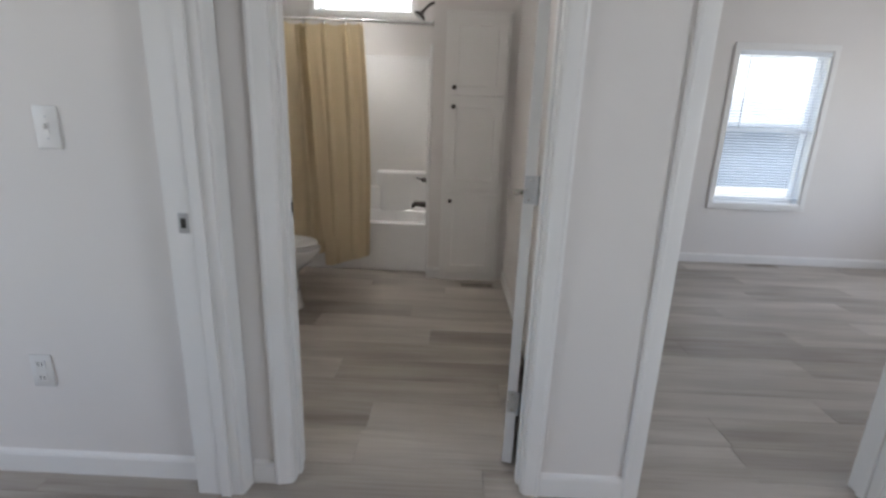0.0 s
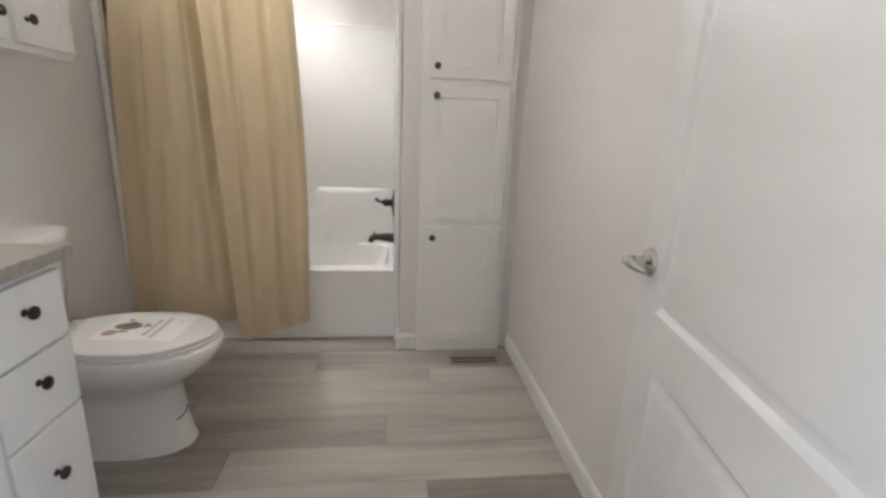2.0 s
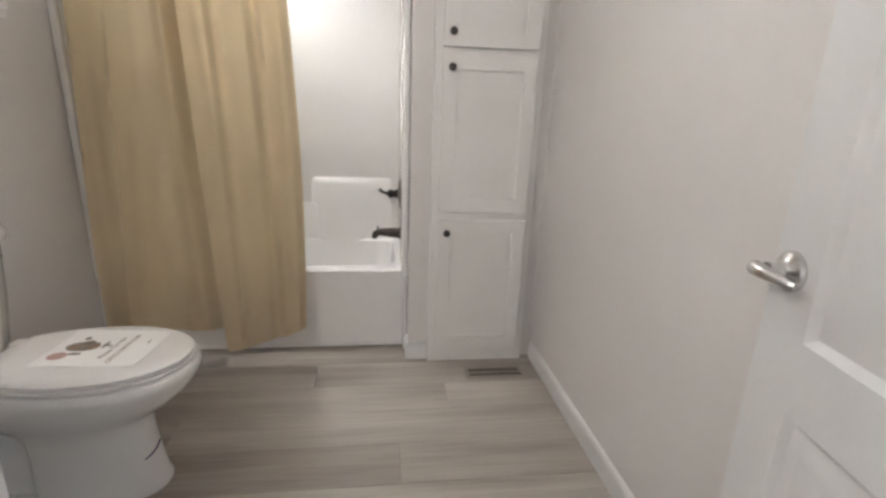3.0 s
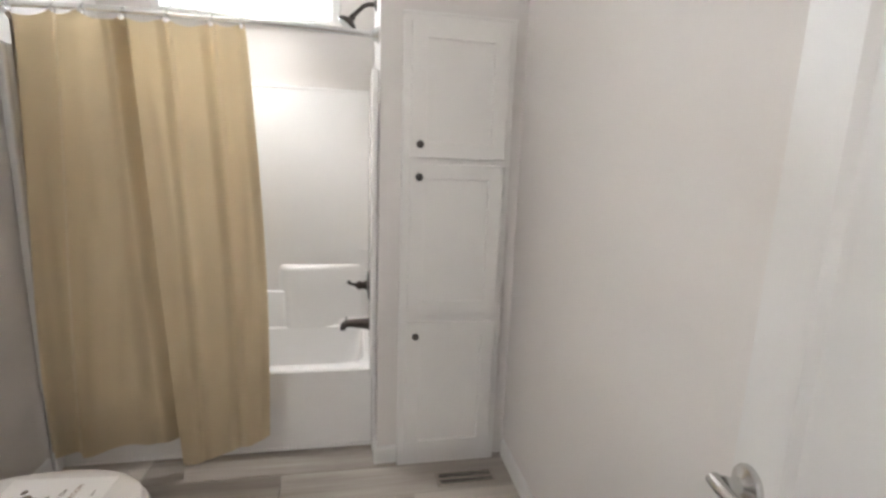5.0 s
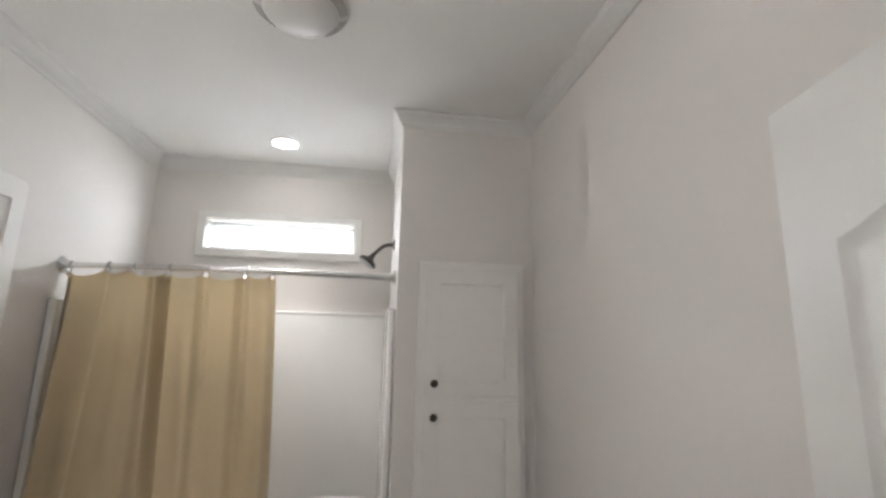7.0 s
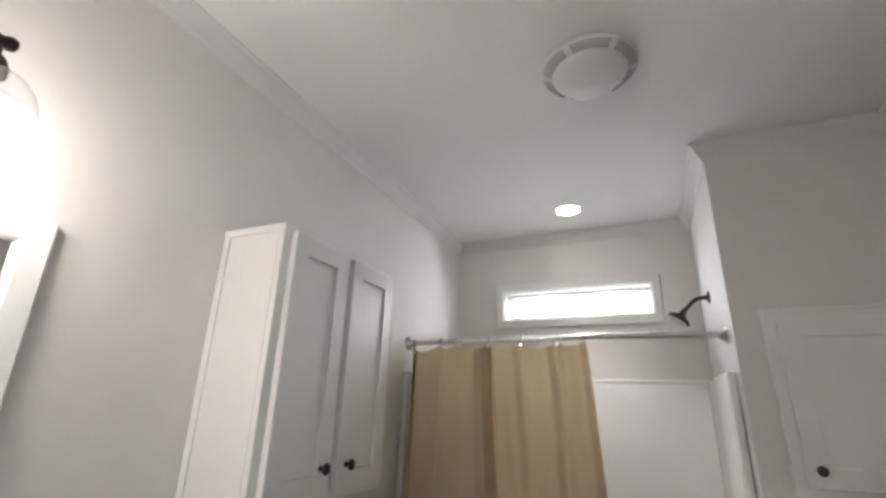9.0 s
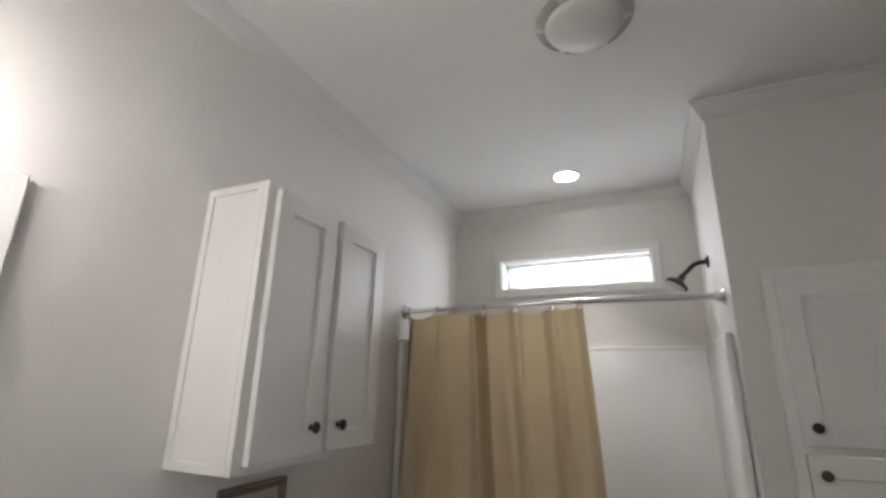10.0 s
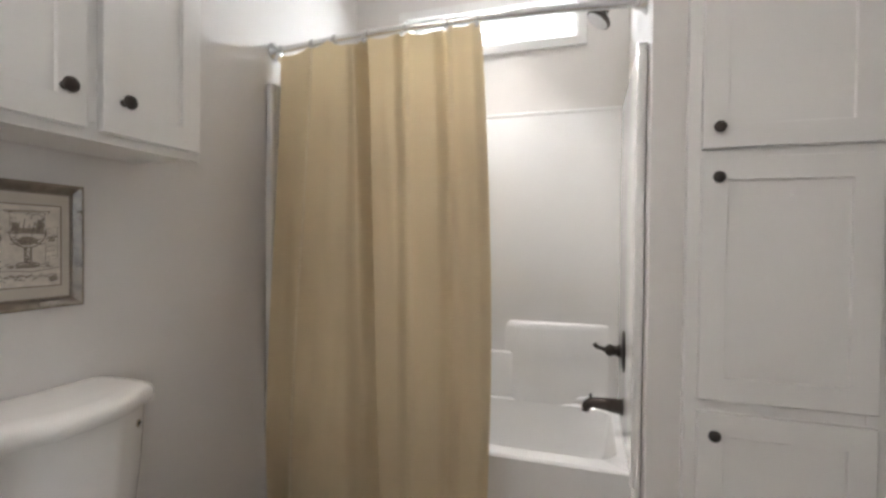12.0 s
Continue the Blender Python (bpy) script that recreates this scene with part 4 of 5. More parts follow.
# ---- toilet ----
def toilet():
    cy = 2.872
    t = thing("toilet", (-1.2, cy, 0.0), "white porcelain two-piece toilet with closed lid", "toilet")
    bm = bmesh.new()
    # pedestal and bowl, from the floor up: centre x, back, front, half width
    rows = ((-1.20, 0.27, 0.230, 0.116, 0.0), (-1.20, 0.27, 0.230, 0.117, 0.012), (-1.20, 0.265, 0.220, 0.110, 0.030), (-1.20, 0.26, 0.206, 0.104, 0.12), (-1.20, 0.26, 0.197, 0.104, 0.20),
            (-1.20, 0.26, 0.200, 0.112, 0.240), (-1.195, 0.27, 0.226, 0.134, 0.275), (-1.18, 0.29, 0.262, 0.158, 0.310), (-1.16, 0.31, 0.285, 0.178, 0.350), (-1.145, 0.31, 0.292, 0.188, 0.385), (-1.14, 0.30, 0.290, 0.190, 0.405), (-1.14, 0.30, 0.284, 0.187, 0.416), (-1.14, 0.29, 0.268, 0.176, 0.419))
    # the sides step in behind the pedestal
    loft(bm, [flat_back(oval(cx, cy, b, f, h, z, 56, 2.35), -1.285 if z < 0.25 else -1.32 if z < 0.29 else -1.5) for cx, b, f, h, z in rows])
    part("bowl", bm, PORCELAIN, t, "", True)
    bm = bmesh.new()
    loft(bm, [rounded(-1.385, cy, 0.110, 0.096, 0.04, 0.002), rounded(-1.385, cy, 0.110, 0.096, 0.04, 0.022), rounded(-1.380, cy, 0.108, 0.072, 0.04, 0.036), rounded(-1.370, cy, 0.110, 0.068, 0.045, 0.14), rounded(-1.375, cy, 0.105, 0.074, 0.045, 0.22), rounded(-1.39, cy, 0.10, 0.09, 0.045, 0.30), rounded(-1.40, cy, 0.09, 0.11, 0.05, 0.36)])
    part("trapway", bm, PORCELAIN, t, "", True)
    for s in (-1, 1):
        part("bolt_cap", lathe(bmesh.new(), [(0.014, 0), (0.014, 0.008), (0.009, 0.015), (0.003, 0.017)], Matrix.Translation((-1.375, cy + s * 0.080, 0.022)), 14), PLASTIC, t, "", True)
    part("seat", loft(bmesh.new(), [flat_back(oval(-1.13, cy, 0.300, 0.266 - d, 0.183 - d, z, 56, 2.1), -1.372 + d) for d, z in ((0.008, 0.4195), (0.0, 0.424), (0.0, 0.431), (0.008, 0.4355))]), SEAT, t, "", True)
    part("lid", loft(bmesh.new(), [flat_back(oval(-1.13, cy, 0.300, 0.266 - d, 0.183 - d, z, 56, 2.1), -1.374 + d) for d, z in ((0.011, 0.436), (0.002, 0.440), (0.001, 0.447), (0.008, 0.453), (0.046, 0.4555), (0.150, 0.4565))]), SEAT, t, "", True)
    part("hinge_bar", boxes(((-1.395, cy - 0.115, 0.420), (-1.345, cy + 0.115, 0.447)), bevel=0.008), SEAT, t, "", True)
    for s in (-1, 1):
        part("hinge_cap", boxes(((-1.395, cy + s * 0.075 - 0.02, 0.4475), (-1.352, cy + s * 0.075 + 0.02, 0.456)), bevel=0.003), SEAT, t, "", True)

    def tank_loop(grow, z):
        # straight front in the middle, slanted towards rounded ends
        half = 0.184 + grow
        front, back = -1.372 + grow, -1.586
        pts = [(back, -half + 0.01), (back, half - 0.01), (back + 0.02, half), (front - 0.085, half), (front - 0.060, half - 0.006), (front - 0.046, half - 0.022), (front - 0.030, half - 0.060), (front - 0.010, half - 0.098), (front, half - 0.125)]
        pts += [(x, -y) for x, y in reversed(pts[2:])]
        return [Vector((x, cy - 0.012 + y, z)) for x, y in pts]

    part("tank", loft(bmesh.new(), [tank_loop(-0.030, 0.4185), tank_loop(-0.022, 0.44), tank_loop(-0.010, 0.60), tank_loop(-0.004, 0.752)]), PORCELAIN, t, "", True)
    part("tank_lid", loft(bmesh.new(), [tank_loop(0.000, 0.753), tank_loop(0.008, 0.757), tank_loop(0.011, 0.768), tank_loop(0.010, 0.784), tank_loop(0.004, 0.795), tank_loop(-0.008, 0.802), tank_loop(-0.026, 0.804)]), PORCELAIN, t, "", True)
    lm = basis((-1.4155, cy + 0.126, 0.708), Vector((-0.39, 0.92, 0)), (0, 0, 1), Vector((0.92, 0.39, 0)))
    part("lever_hole", lathe(bmesh.new(), [(0.010, -0.004), (0.010, 0.002), (0.007, 0.003)], lm, 14), CHROME, t, "", True)
    part("hole_plug", lathe(bmesh.new(), [(0.006, 0.001), (0.006, 0.0035), (0.002, 0.004)], lm, 12), DARK, t, "", True)
    line = [(-1.2 + 0.2068 * (1 - (abs(dy) / 0.1042) ** 2.35) ** (1 / 2.35), cy + dy, z) for dy, z in ((-0.052, 0.116), (-0.034, 0.121), (-0.012, 0.128), (0.010, 0.140))]
    part("marker_line", tube(bmesh.new(), line, 0.0026, 6), INKBLUE, t, "dark pen mark on the pedestal")
    return t


toilet()


def lid_note():
    """The printed sheet that lies on the lid."""
    m = basis((-1.107, 2.886, 0.4585), Vector((0.9990, -0.045, 0)), Vector((0.045, 0.9990, 0)), (0, 0, 1))
    t = thing("paper_notice", (-1.107, 2.886, 0.4575), "white printed paper notice lying on the toilet lid", "paper")
    bm = bmesh.new()
    n = 12
    def sheet_point(i, j, up):
        lift = 0.006 * max(0, j / n - 0.75) ** 2 * 16 * (1 - i / n)
        return m @ Vector((-0.140 + 0.28 * i / n, -0.108 + 0.216 * j / n, 0.0004 + lift + up))

    layers = [[[bm.verts.new(sheet_point(i, j, up)) for j in range(n + 1)] for i in range(n + 1)] for up in (0.0, 0.0008)]
    for vs in layers:
        for a, b in zip(vs, vs[1:]):
            for j in range(n):
                bm.faces.new((a[j], a[j + 1], b[j + 1], b[j]))
    lo, hi = layers
    for i in range(n):
        for j in (0, n):
            bm.faces.new((lo[i][j], lo[i + 1][j], hi[i + 1][j], hi[i][j]))
            bm.faces.new((lo[j][i], lo[j][i + 1], hi[j][i + 1], hi[j][i]))
    part("sheet", bm, PAPER, t)
    ip = 0.0014
    def blot(u, v, ru, rv, mt, z=ip):
        bm2 = bmesh.new()
        loft(bm2, [[m @ Vector((u + ru * math.cos(2 * math.pi * k / 20), v + rv * math.sin(2 * math.pi * k / 20), zz)) for k in range(20)] for zz in (z, z + 0.0004)])
        return bm2, mt
    for u, v, ru, rv, mt in ((-0.064, 0.006, 0.046, 0.030, WASH), (-0.060, 0.010, 0.020, 0.034, INK), (-0.034, 0.006, 0.012, 0.024, INKRED), (-0.086, 0.004, 0.010, 0.022, INKRED), (-0.098, -0.052, 0.024, 0.022, INKPINK), (-0.060, -0.040, 0.018, 0.007, INK), (-0.080, 0.056, 0.008, 0.010, INK),
                             (-0.006, 0.014, 0.005, 0.022, INK), (0.006, 0.010, 0.010, 0.004, INK)):
        b2, mm = blot(u, v, ru, rv, mt, ip + {WASH: 0.0, INK: 0.0006, INKRED: 0.0010, INKPINK: 0.0}[mt])
        part("printed_shape", b2, mm, t)
    # two lines of lettering that run across the sheet
    for words, u, v, size, mt in (("Please Use the", 0.030, -0.066, 0.0215, INK), ("OFFICE RESTROOM", 0.062, -0.090, 0.0195, INKRED)):
        cu = bpy.data.curves.new("lettering", "FONT")
        cu.body, cu.size, cu.extrude = words, size, 0.0002
        cu.materials.append(mt)
        ob = new("lettering", cu)
        ob.parent = t
        ob.matrix_basis = Matrix.Translation(-Vector(t.location)) @ m @ basis((u, v, ip + 0.0004), (0, 1, 0), (-1, 0, 0), (0, 0, 1))
    part("printed_shape", boxes(((0.104, 0.028, ip), (0.107, 0.050, ip + 0.0004)), m=m), INK, t)


lid_note()


# ---- picture above the toilet ----
def picture():
    m = basis((BL, 2.849, 1.149), (0, 1, 0), (0, 0, 1), (1, 0, 0))
    t = thing("framed_picture", (BL, 2.849, 1.001), "small sepia garden print in a weathered wood frame", "picture")
    hw, hh = 0.128, 0.149
    part("frame", sweep(bmesh.new(), ring_path(-hw + 0.022, -hh + 0.022, hw - 0.022, hh - 0.022), [(0, 0.004), (0, 0.0065), (0.0165, 0.0200), (0.022, 0.0200), (0.022, 0.001), (0.010, 0.001)], m, True), FRAMEWOOD, t)
    for u, v in ((0.030, -hh + 0.011), (hw - 0.009, 0.085), (hw - 0.010, -0.050)):
        part("knot", lathe(bmesh.new(), [(0.0036, 0.0), (0.0036, 0.0212), (0.001, 0.0214)], m @ Matrix.Translation((u, v, 0.0)), 10), INK, t)
    part("inner_lip", sweep(bmesh.new(), ring_path(-hw + 0.026, -hh + 0.026, hw - 0.026, hh - 0.026), [(0, 0.006), (0, 0.0115), (0.004, 0.013), (0.004, 0.006)], m, True), INK, t)
    part("mat_board", boxes(((-hw + 0.02, -hh + 0.02, 0.003), (hw - 0.02, hh - 0.02, 0.007)), m=m), MATBOARD, t)
    part("print", boxes(((-0.082, -0.096, 0.0072), (0.082, 0.096, 0.0082)), m=m), PRINT, t)
    part("print_border", sweep(bmesh.new(), ring_path(-0.080, -0.094, 0.080, 0.094), [(0, 0.0084), (0.003, 0.0084), (0.003, 0.0090), (0, 0.0090)], m, True), INK, t)

    def stroke(pts, w=0.0012, mt=INK):
        part("drawn_line", tube(bmesh.new(), [m @ Vector((u, v, 0.0086)) for u, v in pts], w * 0.62, 5), mt, t)

    def arc(u, v, ru, rv, a0, a1, n=12):
        return [(u + ru * math.cos(a0 + (a1 - a0) * k / n), v + rv * math.sin(a0 + (a1 - a0) * k / n)) for k in range(n + 1)]

    stroke([(-0.022, 0.030), (-0.024, 0.078), (0.046, 0.078), (0.048, 0.030), (-0.022, 0.030)])
    stroke([(-0.034, 0.080), (0.058, 0.082)], 0.0018)
    stroke(arc(0.012, 0.055, 0.032, 0.022, math.pi, 2 * math.pi), 0.0016)
    stroke(arc(0.012, 0.030, 0.036, 0.034, math.pi, 2 * math.pi), 0.0022)
    stroke([(-0.026, 0.030), (0.050, 0.030)], 0.002)
    stroke([(0.006, -0.004), (0.006, -0.040)], 0.003)
    stroke([(0.018, -0.004), (0.018, -0.040)], 0.003)
    stroke(arc(0.012, -0.044, 0.024, 0.006, 0, 2 * math.pi), 0.003)
    for v, r in ((0.052, 0.015), (0.018, 0.019)):
        for s in (1.0, 0.75, 0.5, 0.25):
            stroke(arc(-0.058, v, r * s, r * 0.75 * s, 0, 2 * math.pi), 0.0024)
    stroke([(-0.058, 0.004), (-0.058, -0.034)], 0.0016)
    stroke(arc(-0.058, -0.048, 0.018, 0.016, math.pi, 2 * math.pi), 0.0016)
    stroke([(-0.076, -0.034), (-0.040, -0.034)], 0.003)
    stroke([(0.050, 0.040), (0.074, 0.046), (0.074, -0.030), (0.048, -0.034), (0.050, 0.040)], 0.001)
    stroke([(0.052, 0.018), (0.072, 0.022)], 0.003)
    stroke([(-0.078, -0.064), (-0.03, -0.056), (0.02, -0.060), (0.078, -0.052)], 0.0014)
    stroke([(-0.074, -0.080), (-0.02, -0.068), (0.05, -0.074), (0.076, -0.068)], 0.0010)
    stroke([(0.058, -0.084), (0.074, -0.080)], 0.004)
    for k in range(7):
        stroke([(-0.018 + 0.010 * k, 0.034), (-0.014 + 0.010 * k, 0.050 + 0.006 * (k % 3))], 0.0016)
        stroke([(-0.074 + 0.020 * k, -0.074 - 0.004 * (k % 2)), (-0.060 + 0.020 * k, -0.066)], 0.0014)
        stroke([(-0.008 + 0.006 * k, 0.024 - 0.003 * abs(k - 3)), (0.002 + 0.003 * k, 0.004)], 0.0014)
    for k in range(5):
        stroke([(0.052, -0.026 + 0.012 * k), (0.070, -0.022 + 0.012 * k)], 0.0010)
    stroke(arc(0.030, 0.066, 0.012, 0.008, 0.3, 3.6), 0.0014)
    # washes: two clipped balls on a stem, the pot, the bowl and plants in the window
    def wash(u, v, ru, rv, k0=0):
        ring = [(u + ru * (1 + 0.14 * math.sin(3.1 * k + k0)) * math.cos(2 * math.pi * k / 18), v + rv * (1 + 0.12 * math.sin(2.3 * k + k0)) * math.sin(2 * math.pi * k / 18)) for k in range(18)]
        part("wash_patch", loft(bmesh.new(), [[m @ Vector((a, b, w)) for a, b in ring] for w in (0.0080, 0.0084)]), WASH, t)

    for u, v, ru, rv in ((-0.058, 0.052, 0.016, 0.012), (-0.058, 0.016, 0.018, 0.015), (0.012, 0.036, 0.032, 0.006), (-0.012, 0.044, 0.008, 0.010), (0.036, 0.046, 0.008, 0.014), (0.012, 0.012, 0.020, 0.010), (0.012, -0.046, 0.022, 0.004), (0.062, 0.014, 0.008, 0.004), (0.064, -0.078, 0.009, 0.005)):
        wash(u, v, ru, rv, 40 * u)
    # pencil hatching round the bowl, the shelf and the ground
    rng, hatch = random.Random(7), bmesh.new()
    for cu, cv, su, sv, lean, count in ((0.012, 0.012, 0.030, 0.010, 0.3, 34), (0.012, 0.032, 0.040, 0.004, 0.0, 26), (0.012, 0.078, 0.042, 0.004, 0.0, 22), (0.040, 0.046, 0.006, 0.020, 1.4, 16),
                                        (-0.016, 0.046, 0.006, 0.018, 1.4, 14), (0.012, -0.024, 0.006, 0.018, 1.5, 16), (0.0, -0.046, 0.060, 0.005, 0.05, 30), (0.0, -0.074, 0.070, 0.007, 0.12, 30), (-0.058, 0.03, 0.016, 0.03, 0.8, 26)):
        for k in range(count):
            u, v, a, n = cu + su * rng.uniform(-1, 1), cv + sv * rng.uniform(-1, 1), lean + rng.uniform(-0.4, 0.4), rng.uniform(0.003, 0.008)
            u, v = max(-0.072, min(0.072, u)), max(-0.086, min(0.086, v))
            tube(hatch, [m @ Vector((u - n * math.cos(a), v - n * math.sin(a), 0.0084)), m @ Vector((u + n * math.cos(a), v + n * math.sin(a), 0.0084))], rng.uniform(0.0004, 0.0010), 4)
    part("hatching", hatch, INK, t)
    stroke([(-0.072, 0.082), (-0.062, 0.088), (-0.050, 0.084)], 0.0012)
    return t


picture()

# ---- mirror and light over the vanity ----
mm = basis((BL, 0, 0), (0, 1, 0), (0, 0, 1), (1, 0, 0))
mir = thing("wall_mirror", (BL, 1.80, 1.06), "rectangular mirror in a wide white frame over the vanity", "mirror")
part("frame", sweep(bmesh.new(), ring_path(1.535, 1.110, 2.065, 1.922), [(0, 0.006), (0, 0.014), (0.006, 0.020), (0.010, 0.022), (0.054, 0.026), (0.057, 0.023), (0.057, 0.001), (0.01, 0.001)], mm, True), TRIM, mir)
part("mirror_glass", boxes(((1.530, 1.105, 0.004), (2.070, 1.927, 0.008)), m=mm), MIRROR, mir)


def vanity_light():
    t = thing("vanity_light", (BL, 1.74, 2.22), "dark bronze vanity light with three clear glass shades, lit", "wall lamp")
    part("back_plate", box(bmesh.new(), (1.665, 2.150, 0.0), (1.815, 2.270, 0.020), mm, 0.006), BRONZE, t)
    x = BL + 0.190
    bar = part("bar", tube(bmesh.new(), [(x, 1.560, 2.214), (x, 1.917, 2.214)], 0.0085, 12), BRONZE, t, "", True)
    for y in (1.560, 1.917):
        part("end_knob", lathe(bmesh.new(), [(0.004, -0.012), (0.011, -0.008), (0.0135, 0.0), (0.011, 0.008), (0.004, 0.012)], basis((x, y, 2.214), (1, 0, 0), (0, 0, -1), (0, 1, 0)), 16), BRONZE, bar, "", True)
    for y in (1.705, 1.775):
        part("arm", tube(bmesh.new(), [(BL + 0.018, y, 2.205), (BL + 0.06, y, 2.224), (BL + 0.13, y, 2.226), (x, y, 2.214)], 0.007, 12), BRONZE, t, "", True)
    for y in (1.580, 1.740, 1.900):
        part("socket", lathe(bmesh.new(), [(0.008, 2.206), (0.012, 2.196), (0.012, 2.186), (0.022, 2.176), (0.028, 2.162), (0.028, 2.148), (0.017, 2.142), (0.016, 2.118)], Matrix.Translation((x, y, 0)), 24), BRONZE, t, "", True)
        sh = part("shade", lathe_open([(0.027, 2.152), (0.042, 2.150), (0.060, 2.140), (0.073, 2.124), (0.080, 2.106), (0.083, 2.094), (0.082, 2.088), (0.086, 2.083)], x, y), SHADE, t, "clear glass bell shade", True, False)
        part("bulb", lathe(bmesh.new(), [(0.012, 2.120), (0.016, 2.108), (0.026, 2.092), (0.031, 2.074), (0.029, 2.056), (0.018, 2.042), (0.004, 2.037)], Matrix.Translation((x, y, 0)), 24), BULBGLOW, t, "glowing bulb", True)
    return t


def lathe_open(profile, x, y, n=32):
    bm = bmesh.new()
    loops = [[Vector((x + r * math.cos(2 * math.pi * i / n), y + r * math.sin(2 * math.pi * i / n), h)) for i in range(n)] for r, h in profile]
    return loft(bm, loops, False, False)


vanity_lamp = vanity_light()
vanity_lamp.location = (BL, 1.724, 2.203)

# ---- ceiling things ----
can = thing("recessed_light", (-0.800, 4.075, CEILING), "round recessed ceiling light over the tub, lit", "ceiling light")
part("trim_ring", lathe(bmesh.new(), [(0.062, 0.001), (0.080, 0.0), (0.082, -0.004), (0.078, -0.007), (0.064, -0.004), (0.062, -0.001)], Matrix.Translation((-0.800, 4.075, CEILING)), 40), PLASTIC, can, "", True)
part("lens", lathe(bmesh.new(), [(0.063, -0.001), (0.060, -0.0035), (0.030, -0.005), (0.002, -0.0055)], Matrix.Translation((-0.800, 4.075, CEILING)), 36), CANGLOW, can, "glowing frosted lens", True)
spot = new("recessed_lamp", bpy.data.lights.new("recessed_lamp", "SPOT"))
spot.data.energy, spot.data.color, spot.data.spot_size, spot.data.spot_blend, spot.data.shadow_soft_size = CANWATTS, (1.0, 0.975, 0.955), radians(78), 1.0, 0.05
spot.location = (-0.800, 4.075, CEILING - 0.064)


def fan():
    cx, cy = -0.555, 2.938
    base = Matrix.Translation((cx, cy, CEILING))
    t = thing("exhaust_fan", (cx, cy, CEILING), "round white ceiling exhaust fan with a domed lens", "exhaust fan")
    part("grille", lathe(bmesh.new(), [(0.150, 0), (0.152, -0.006), (0.148, -0.013), (0.132, -0.021), (0.112, -0.028), (0.098, -0.030), (0.05, -0.030)], base, 60), PLASTIC, t, "", True)
    # slots in groups of arcs round the lens: grey strips for the shade inside
    for g in range(6):
        a0 = radians(8) + 2 * math.pi * g / 6 + 0.085
        a1 = radians(8) + 2 * math.pi * (g + 1) / 6 - 0.085
        for r, z in ((0.1440, -0.0160), (0.1385, -0.0188), (0.1330, -0.0215), (0.1275, -0.0238), (0.1220, -0.0259)):
            bm = bmesh.new()
            loops = []
            for k in range(9):
                a = a0 + (a1 - a0) * k / 8
                c, s = math.cos(a), math.sin(a)
                loops.append([base @ Vector((c * rr, s * rr, zz)) for rr, zz in ((r - 0.0010, z + 0.004), (r + 0.0010, z + 0.005), (r + 0.0010, z + 0.0006), (r - 0.0010, z - 0.0002))])
            loft(bm, loops)
            part("slot", bm, GRILLE, t)
    part("lens", lathe(bmesh.new(), [(0.115, -0.025), (0.116, -0.030), (0.112, -0.038), (0.098, -0.052), (0.070, -0.064), (0.034, -0.071), (0.002, -0.073)], base, 52), PLASTIC, t, "frosted domed lens", True)


fan()


# ---- floor registers, switch and socket ----
def register(x0, x1, y0, y1, label):
    t = thing("floor_register", ((x0 + x1) / 2, (y0 + y1) / 2, 0), label, "floor vent", "floor registers")
    part("flange", sweep(bmesh.new(), ring_path(x0 + 0.014, y0 + 0.014, x1 - 0.014, y1 - 0.014), [(0, 0.0005), (0.014, 0.0005), (0.013, 0.003), (0.006, 0.005), (0, 0.005)], I4, True), REGISTER, t)
    # a dark sheet for the shade down in the duct
    part("duct", boxes(((x0 + 0.012, y0 + 0.012, 0.0002), (x1 - 0.012, y1 - 0.012, 0.0010))), DARK, t)
    n = 20
    for k in range(n):
        x = x0 + 0.02 + (x1 - x0 - 0.04) * k / (n - 1)
        part("slat", boxes(((x - 0.0014, y0 + 0.013, 0.001), (x + 0.0014, y1 - 0.013, 0.0046))), REGISTER, t)
    part("cross_bar", boxes(((x0 + 0.013, (y0 + y1) / 2 - 0.003, 0.001), (x1 - 0.013, (y0 + y1) / 2 + 0.003, 0.0048))), REGISTER, t)


register(0.085, 0.358, 3.392, 3.492, "brown metal floor register beside the linen cabinet")
register(2.90, 3.18, 4.315, 4.415, "brown metal floor register under the bedroom window")

sw = thing("light_switch", (-1.152, HF, 1.167), "white toggle light switch on the wall", "light switch")
part("plate", boxes(((-1.188, HF - 0.006, 1.107), (-1.117, HF, 1.227)), bevel=0.003), PLASTIC, sw, "", True)
part("surround", boxes(((-1.160, HF - 0.0075, 1.150), (-1.145, HF - 0.005, 1.184))), PLASTIC, sw)
part("toggle", boxes(((-1.157, HF - 0.018, 1.164), (-1.148, HF - 0.007, 1.178)), bevel=0.002), PLASTIC, sw)
for z in (1.137, 1.197):
    part("screw", lathe(bmesh.new(), [(0.003, 0.0), (0.003, 0.0015), (0.001, 0.002)], basis((-1.152, HF - 0.006, z), (1, 0, 0), (0, 0, 1), (0, -1, 0)), 10), STEEL, sw)
ou = thing("wall_outlet", (-1.315, HF, 0.392), "white duplex outlet on the wall", "outlet")
part("plate", boxes(((-1.351, HF - 0.006, 0.334), (-1.279, HF, 0.450)), bevel=0.003), PLASTIC, ou, "", True)
for z in (0.368, 0.416):
    r = part("receptacle", boxes(((-1.331, HF - 0.0085, z - 0.016), (-1.299, HF - 0.005, z + 0.016)), bevel=0.001), PLASTIC, ou)
    for dx in (-0.006, 0.006):
        # dark raised strips for the shade in the outlet's slots
        part("slot", boxes(((-1.315 + dx - 0.001, HF - 0.0092, z - 0.005), (-1.315 + dx + 0.001, HF - 0.0083, z + 0.006))), DARK, r)

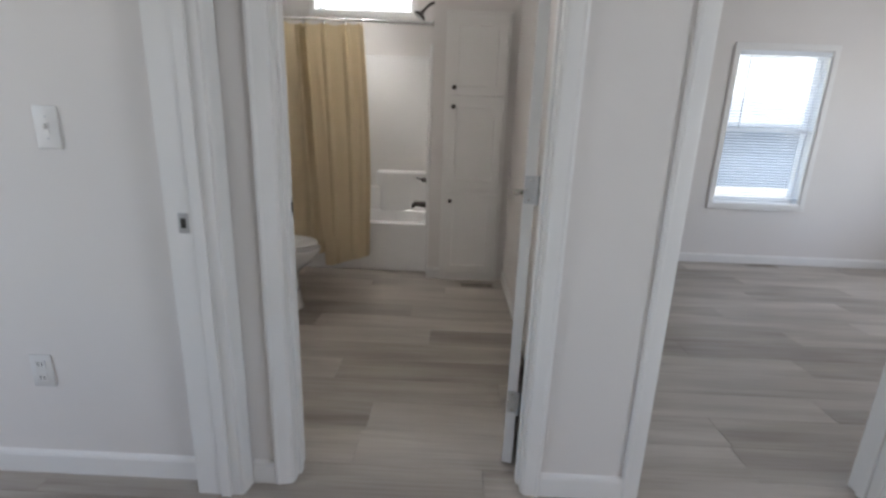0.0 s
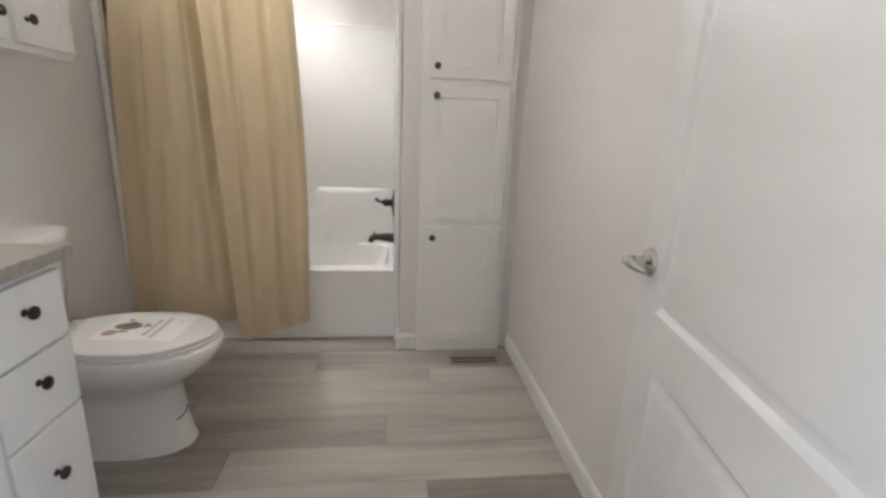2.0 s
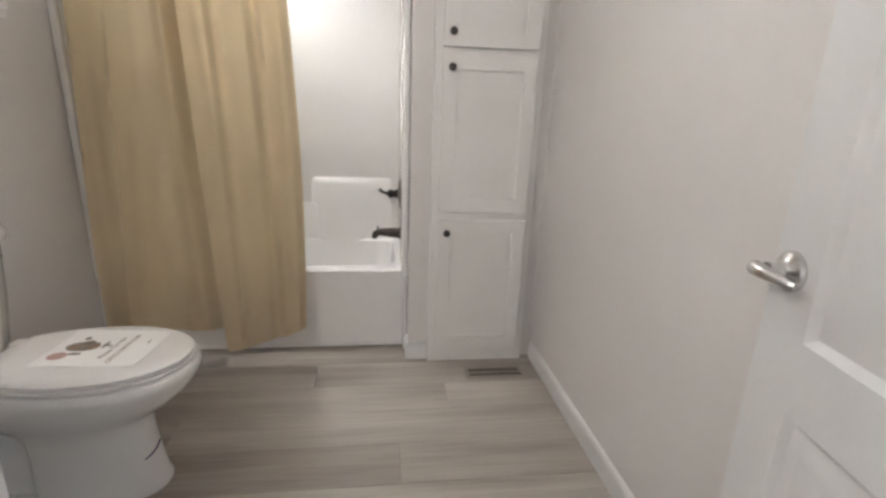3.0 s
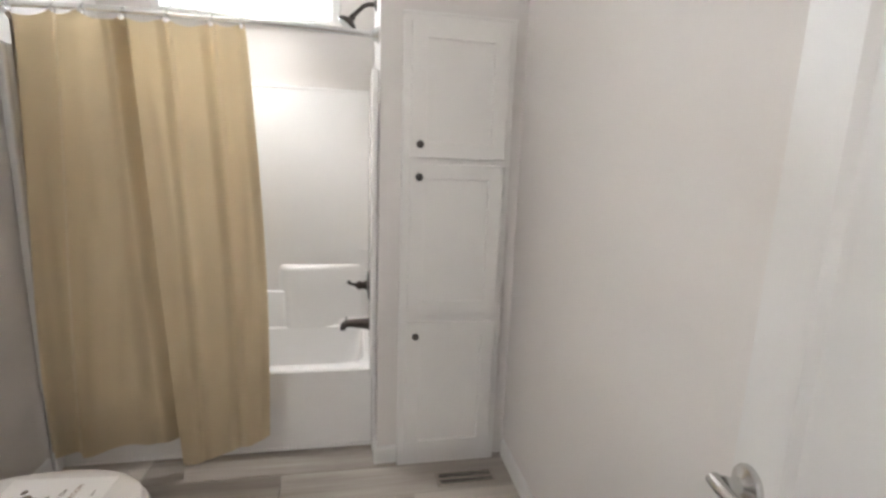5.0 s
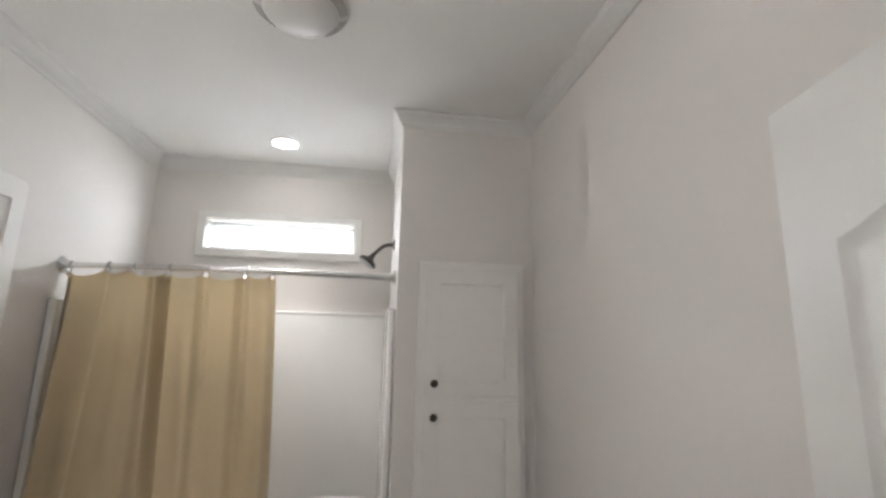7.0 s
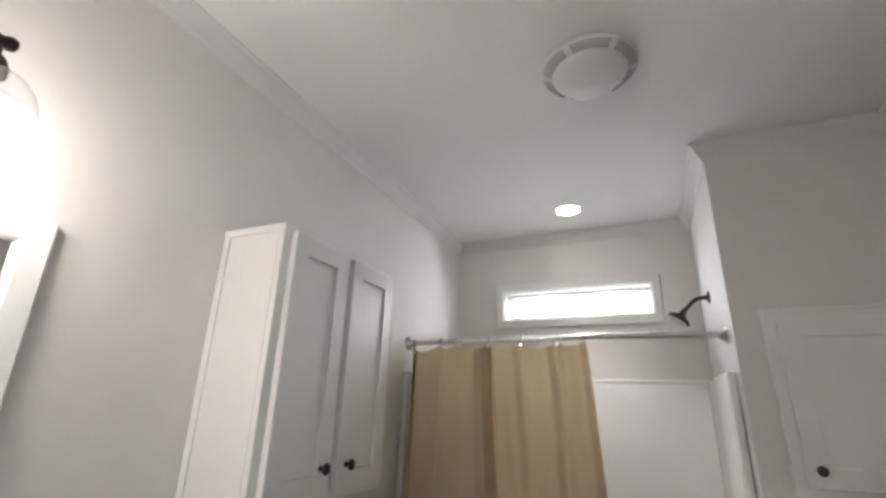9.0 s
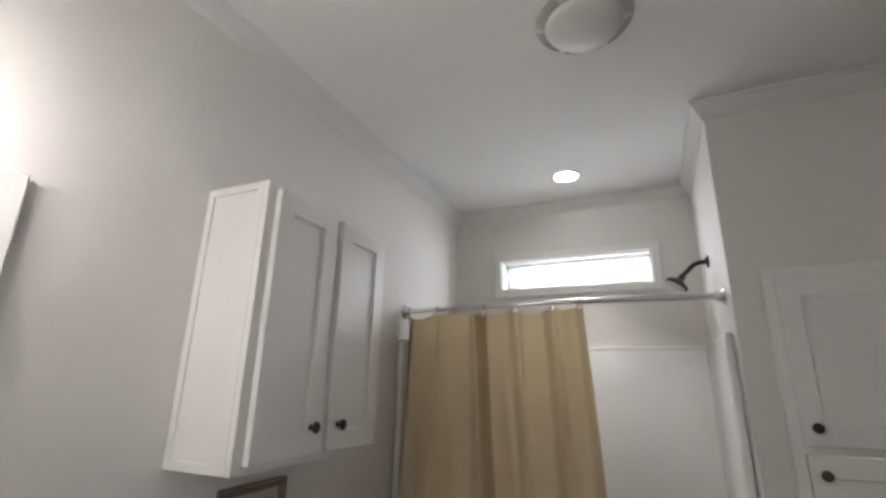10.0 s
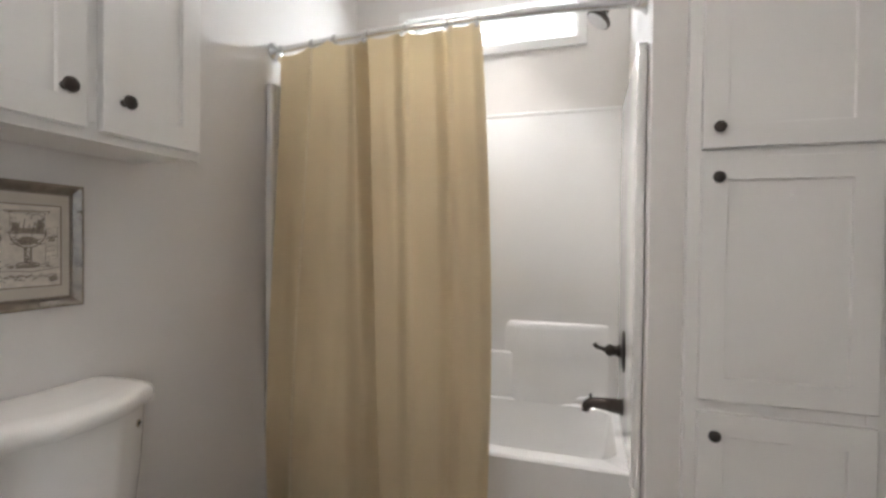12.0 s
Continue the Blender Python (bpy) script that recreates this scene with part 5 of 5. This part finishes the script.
# ---- floor planks: rows across the rooms, joints staggered ----
ROWW, LEN, GAP = 0.195, 1.49, 0.0008
OFFS = {0: -0.315, 1: 0.265, 2: -0.545, 3: -1.03, 4: -0.10, 5: -0.82, 6: -0.24, 7: -1.057, 8: -0.025, 9: -0.60, 10: -1.20, 11: -0.45, 12: 0.15, 13: -0.75, 14: -0.2}
# printed tone of the planks in a row, from the one that starts at the row's offset: 0 dark, 1 mid, 2 light
TONES = {0: (0, 2), 1: (1, 2), 2: (2, 0), 3: (1, 2), 4: (2, 0), 5: (0, 2), 6: (0, 2), 7: (0, 1), 8: (1, 2), 9: (1, 0), 10: (1, 0)}
plank_meshes = {}


def plank_mesh(length, width, tone):
    key = (round(length, 3), round(width, 3), tone)
    if key not in plank_meshes:
        a, b, c = length / 2 - GAP / 2, width / 2 - GAP / 2, 0.0012
        verts = [(-a, -b, -0.008), (a, -b, -0.008), (a, b, -0.008), (-a, b, -0.008), (-a, -b, -c), (a, -b, -c), (a, b, -c), (-a, b, -c),
                 (-a + c, -b + c, 0), (a - c, -b + c, 0), (a - c, b - c, 0), (-a + c, b - c, 0)]
        faces = [(3, 2, 1, 0), (8, 9, 10, 11)] + [(i, (i + 1) % 4, 4 + (i + 1) % 4, 4 + i) for i in range(4)] + [(4 + i, 4 + (i + 1) % 4, 8 + (i + 1) % 4, 8 + i) for i in range(4)]
        me = bpy.data.meshes.new("plank")
        me.from_pydata(verts, [], faces)
        me.materials.append(PLANKS[tone])
        plank_meshes[key] = me
    return plank_meshes[key]


for r in range(-16, 15):
    y0 = 1.615 + ROWW * r
    y1 = min(y0 + ROWW, 4.42)
    off = OFFS.get(r, -1.2 + (0.61 * abs(r) + 0.13 * (r % 3)) % LEN)
    x, step = off - 3 * LEN, -3
    while x < 4.6:
        a, b = max(x, BL - 0.05 if r > -2 else -3.0), min(x + LEN, 4.62 if r > -2 else 2.15)
        if b - a > 0.05:
            po = new("plank", plank_mesh(b - a, y1 - y0, TONES[r][(step + 1) % 2] if r in TONES and -1 <= step <= 0 else (r * 5 + step * 7 + (r * r) % 4) % 3))
            po.location = ((a + b) / 2, (y0 + y1) / 2, 0)
            po.parent = FLOOR
        x, step = x + LEN, step + 1
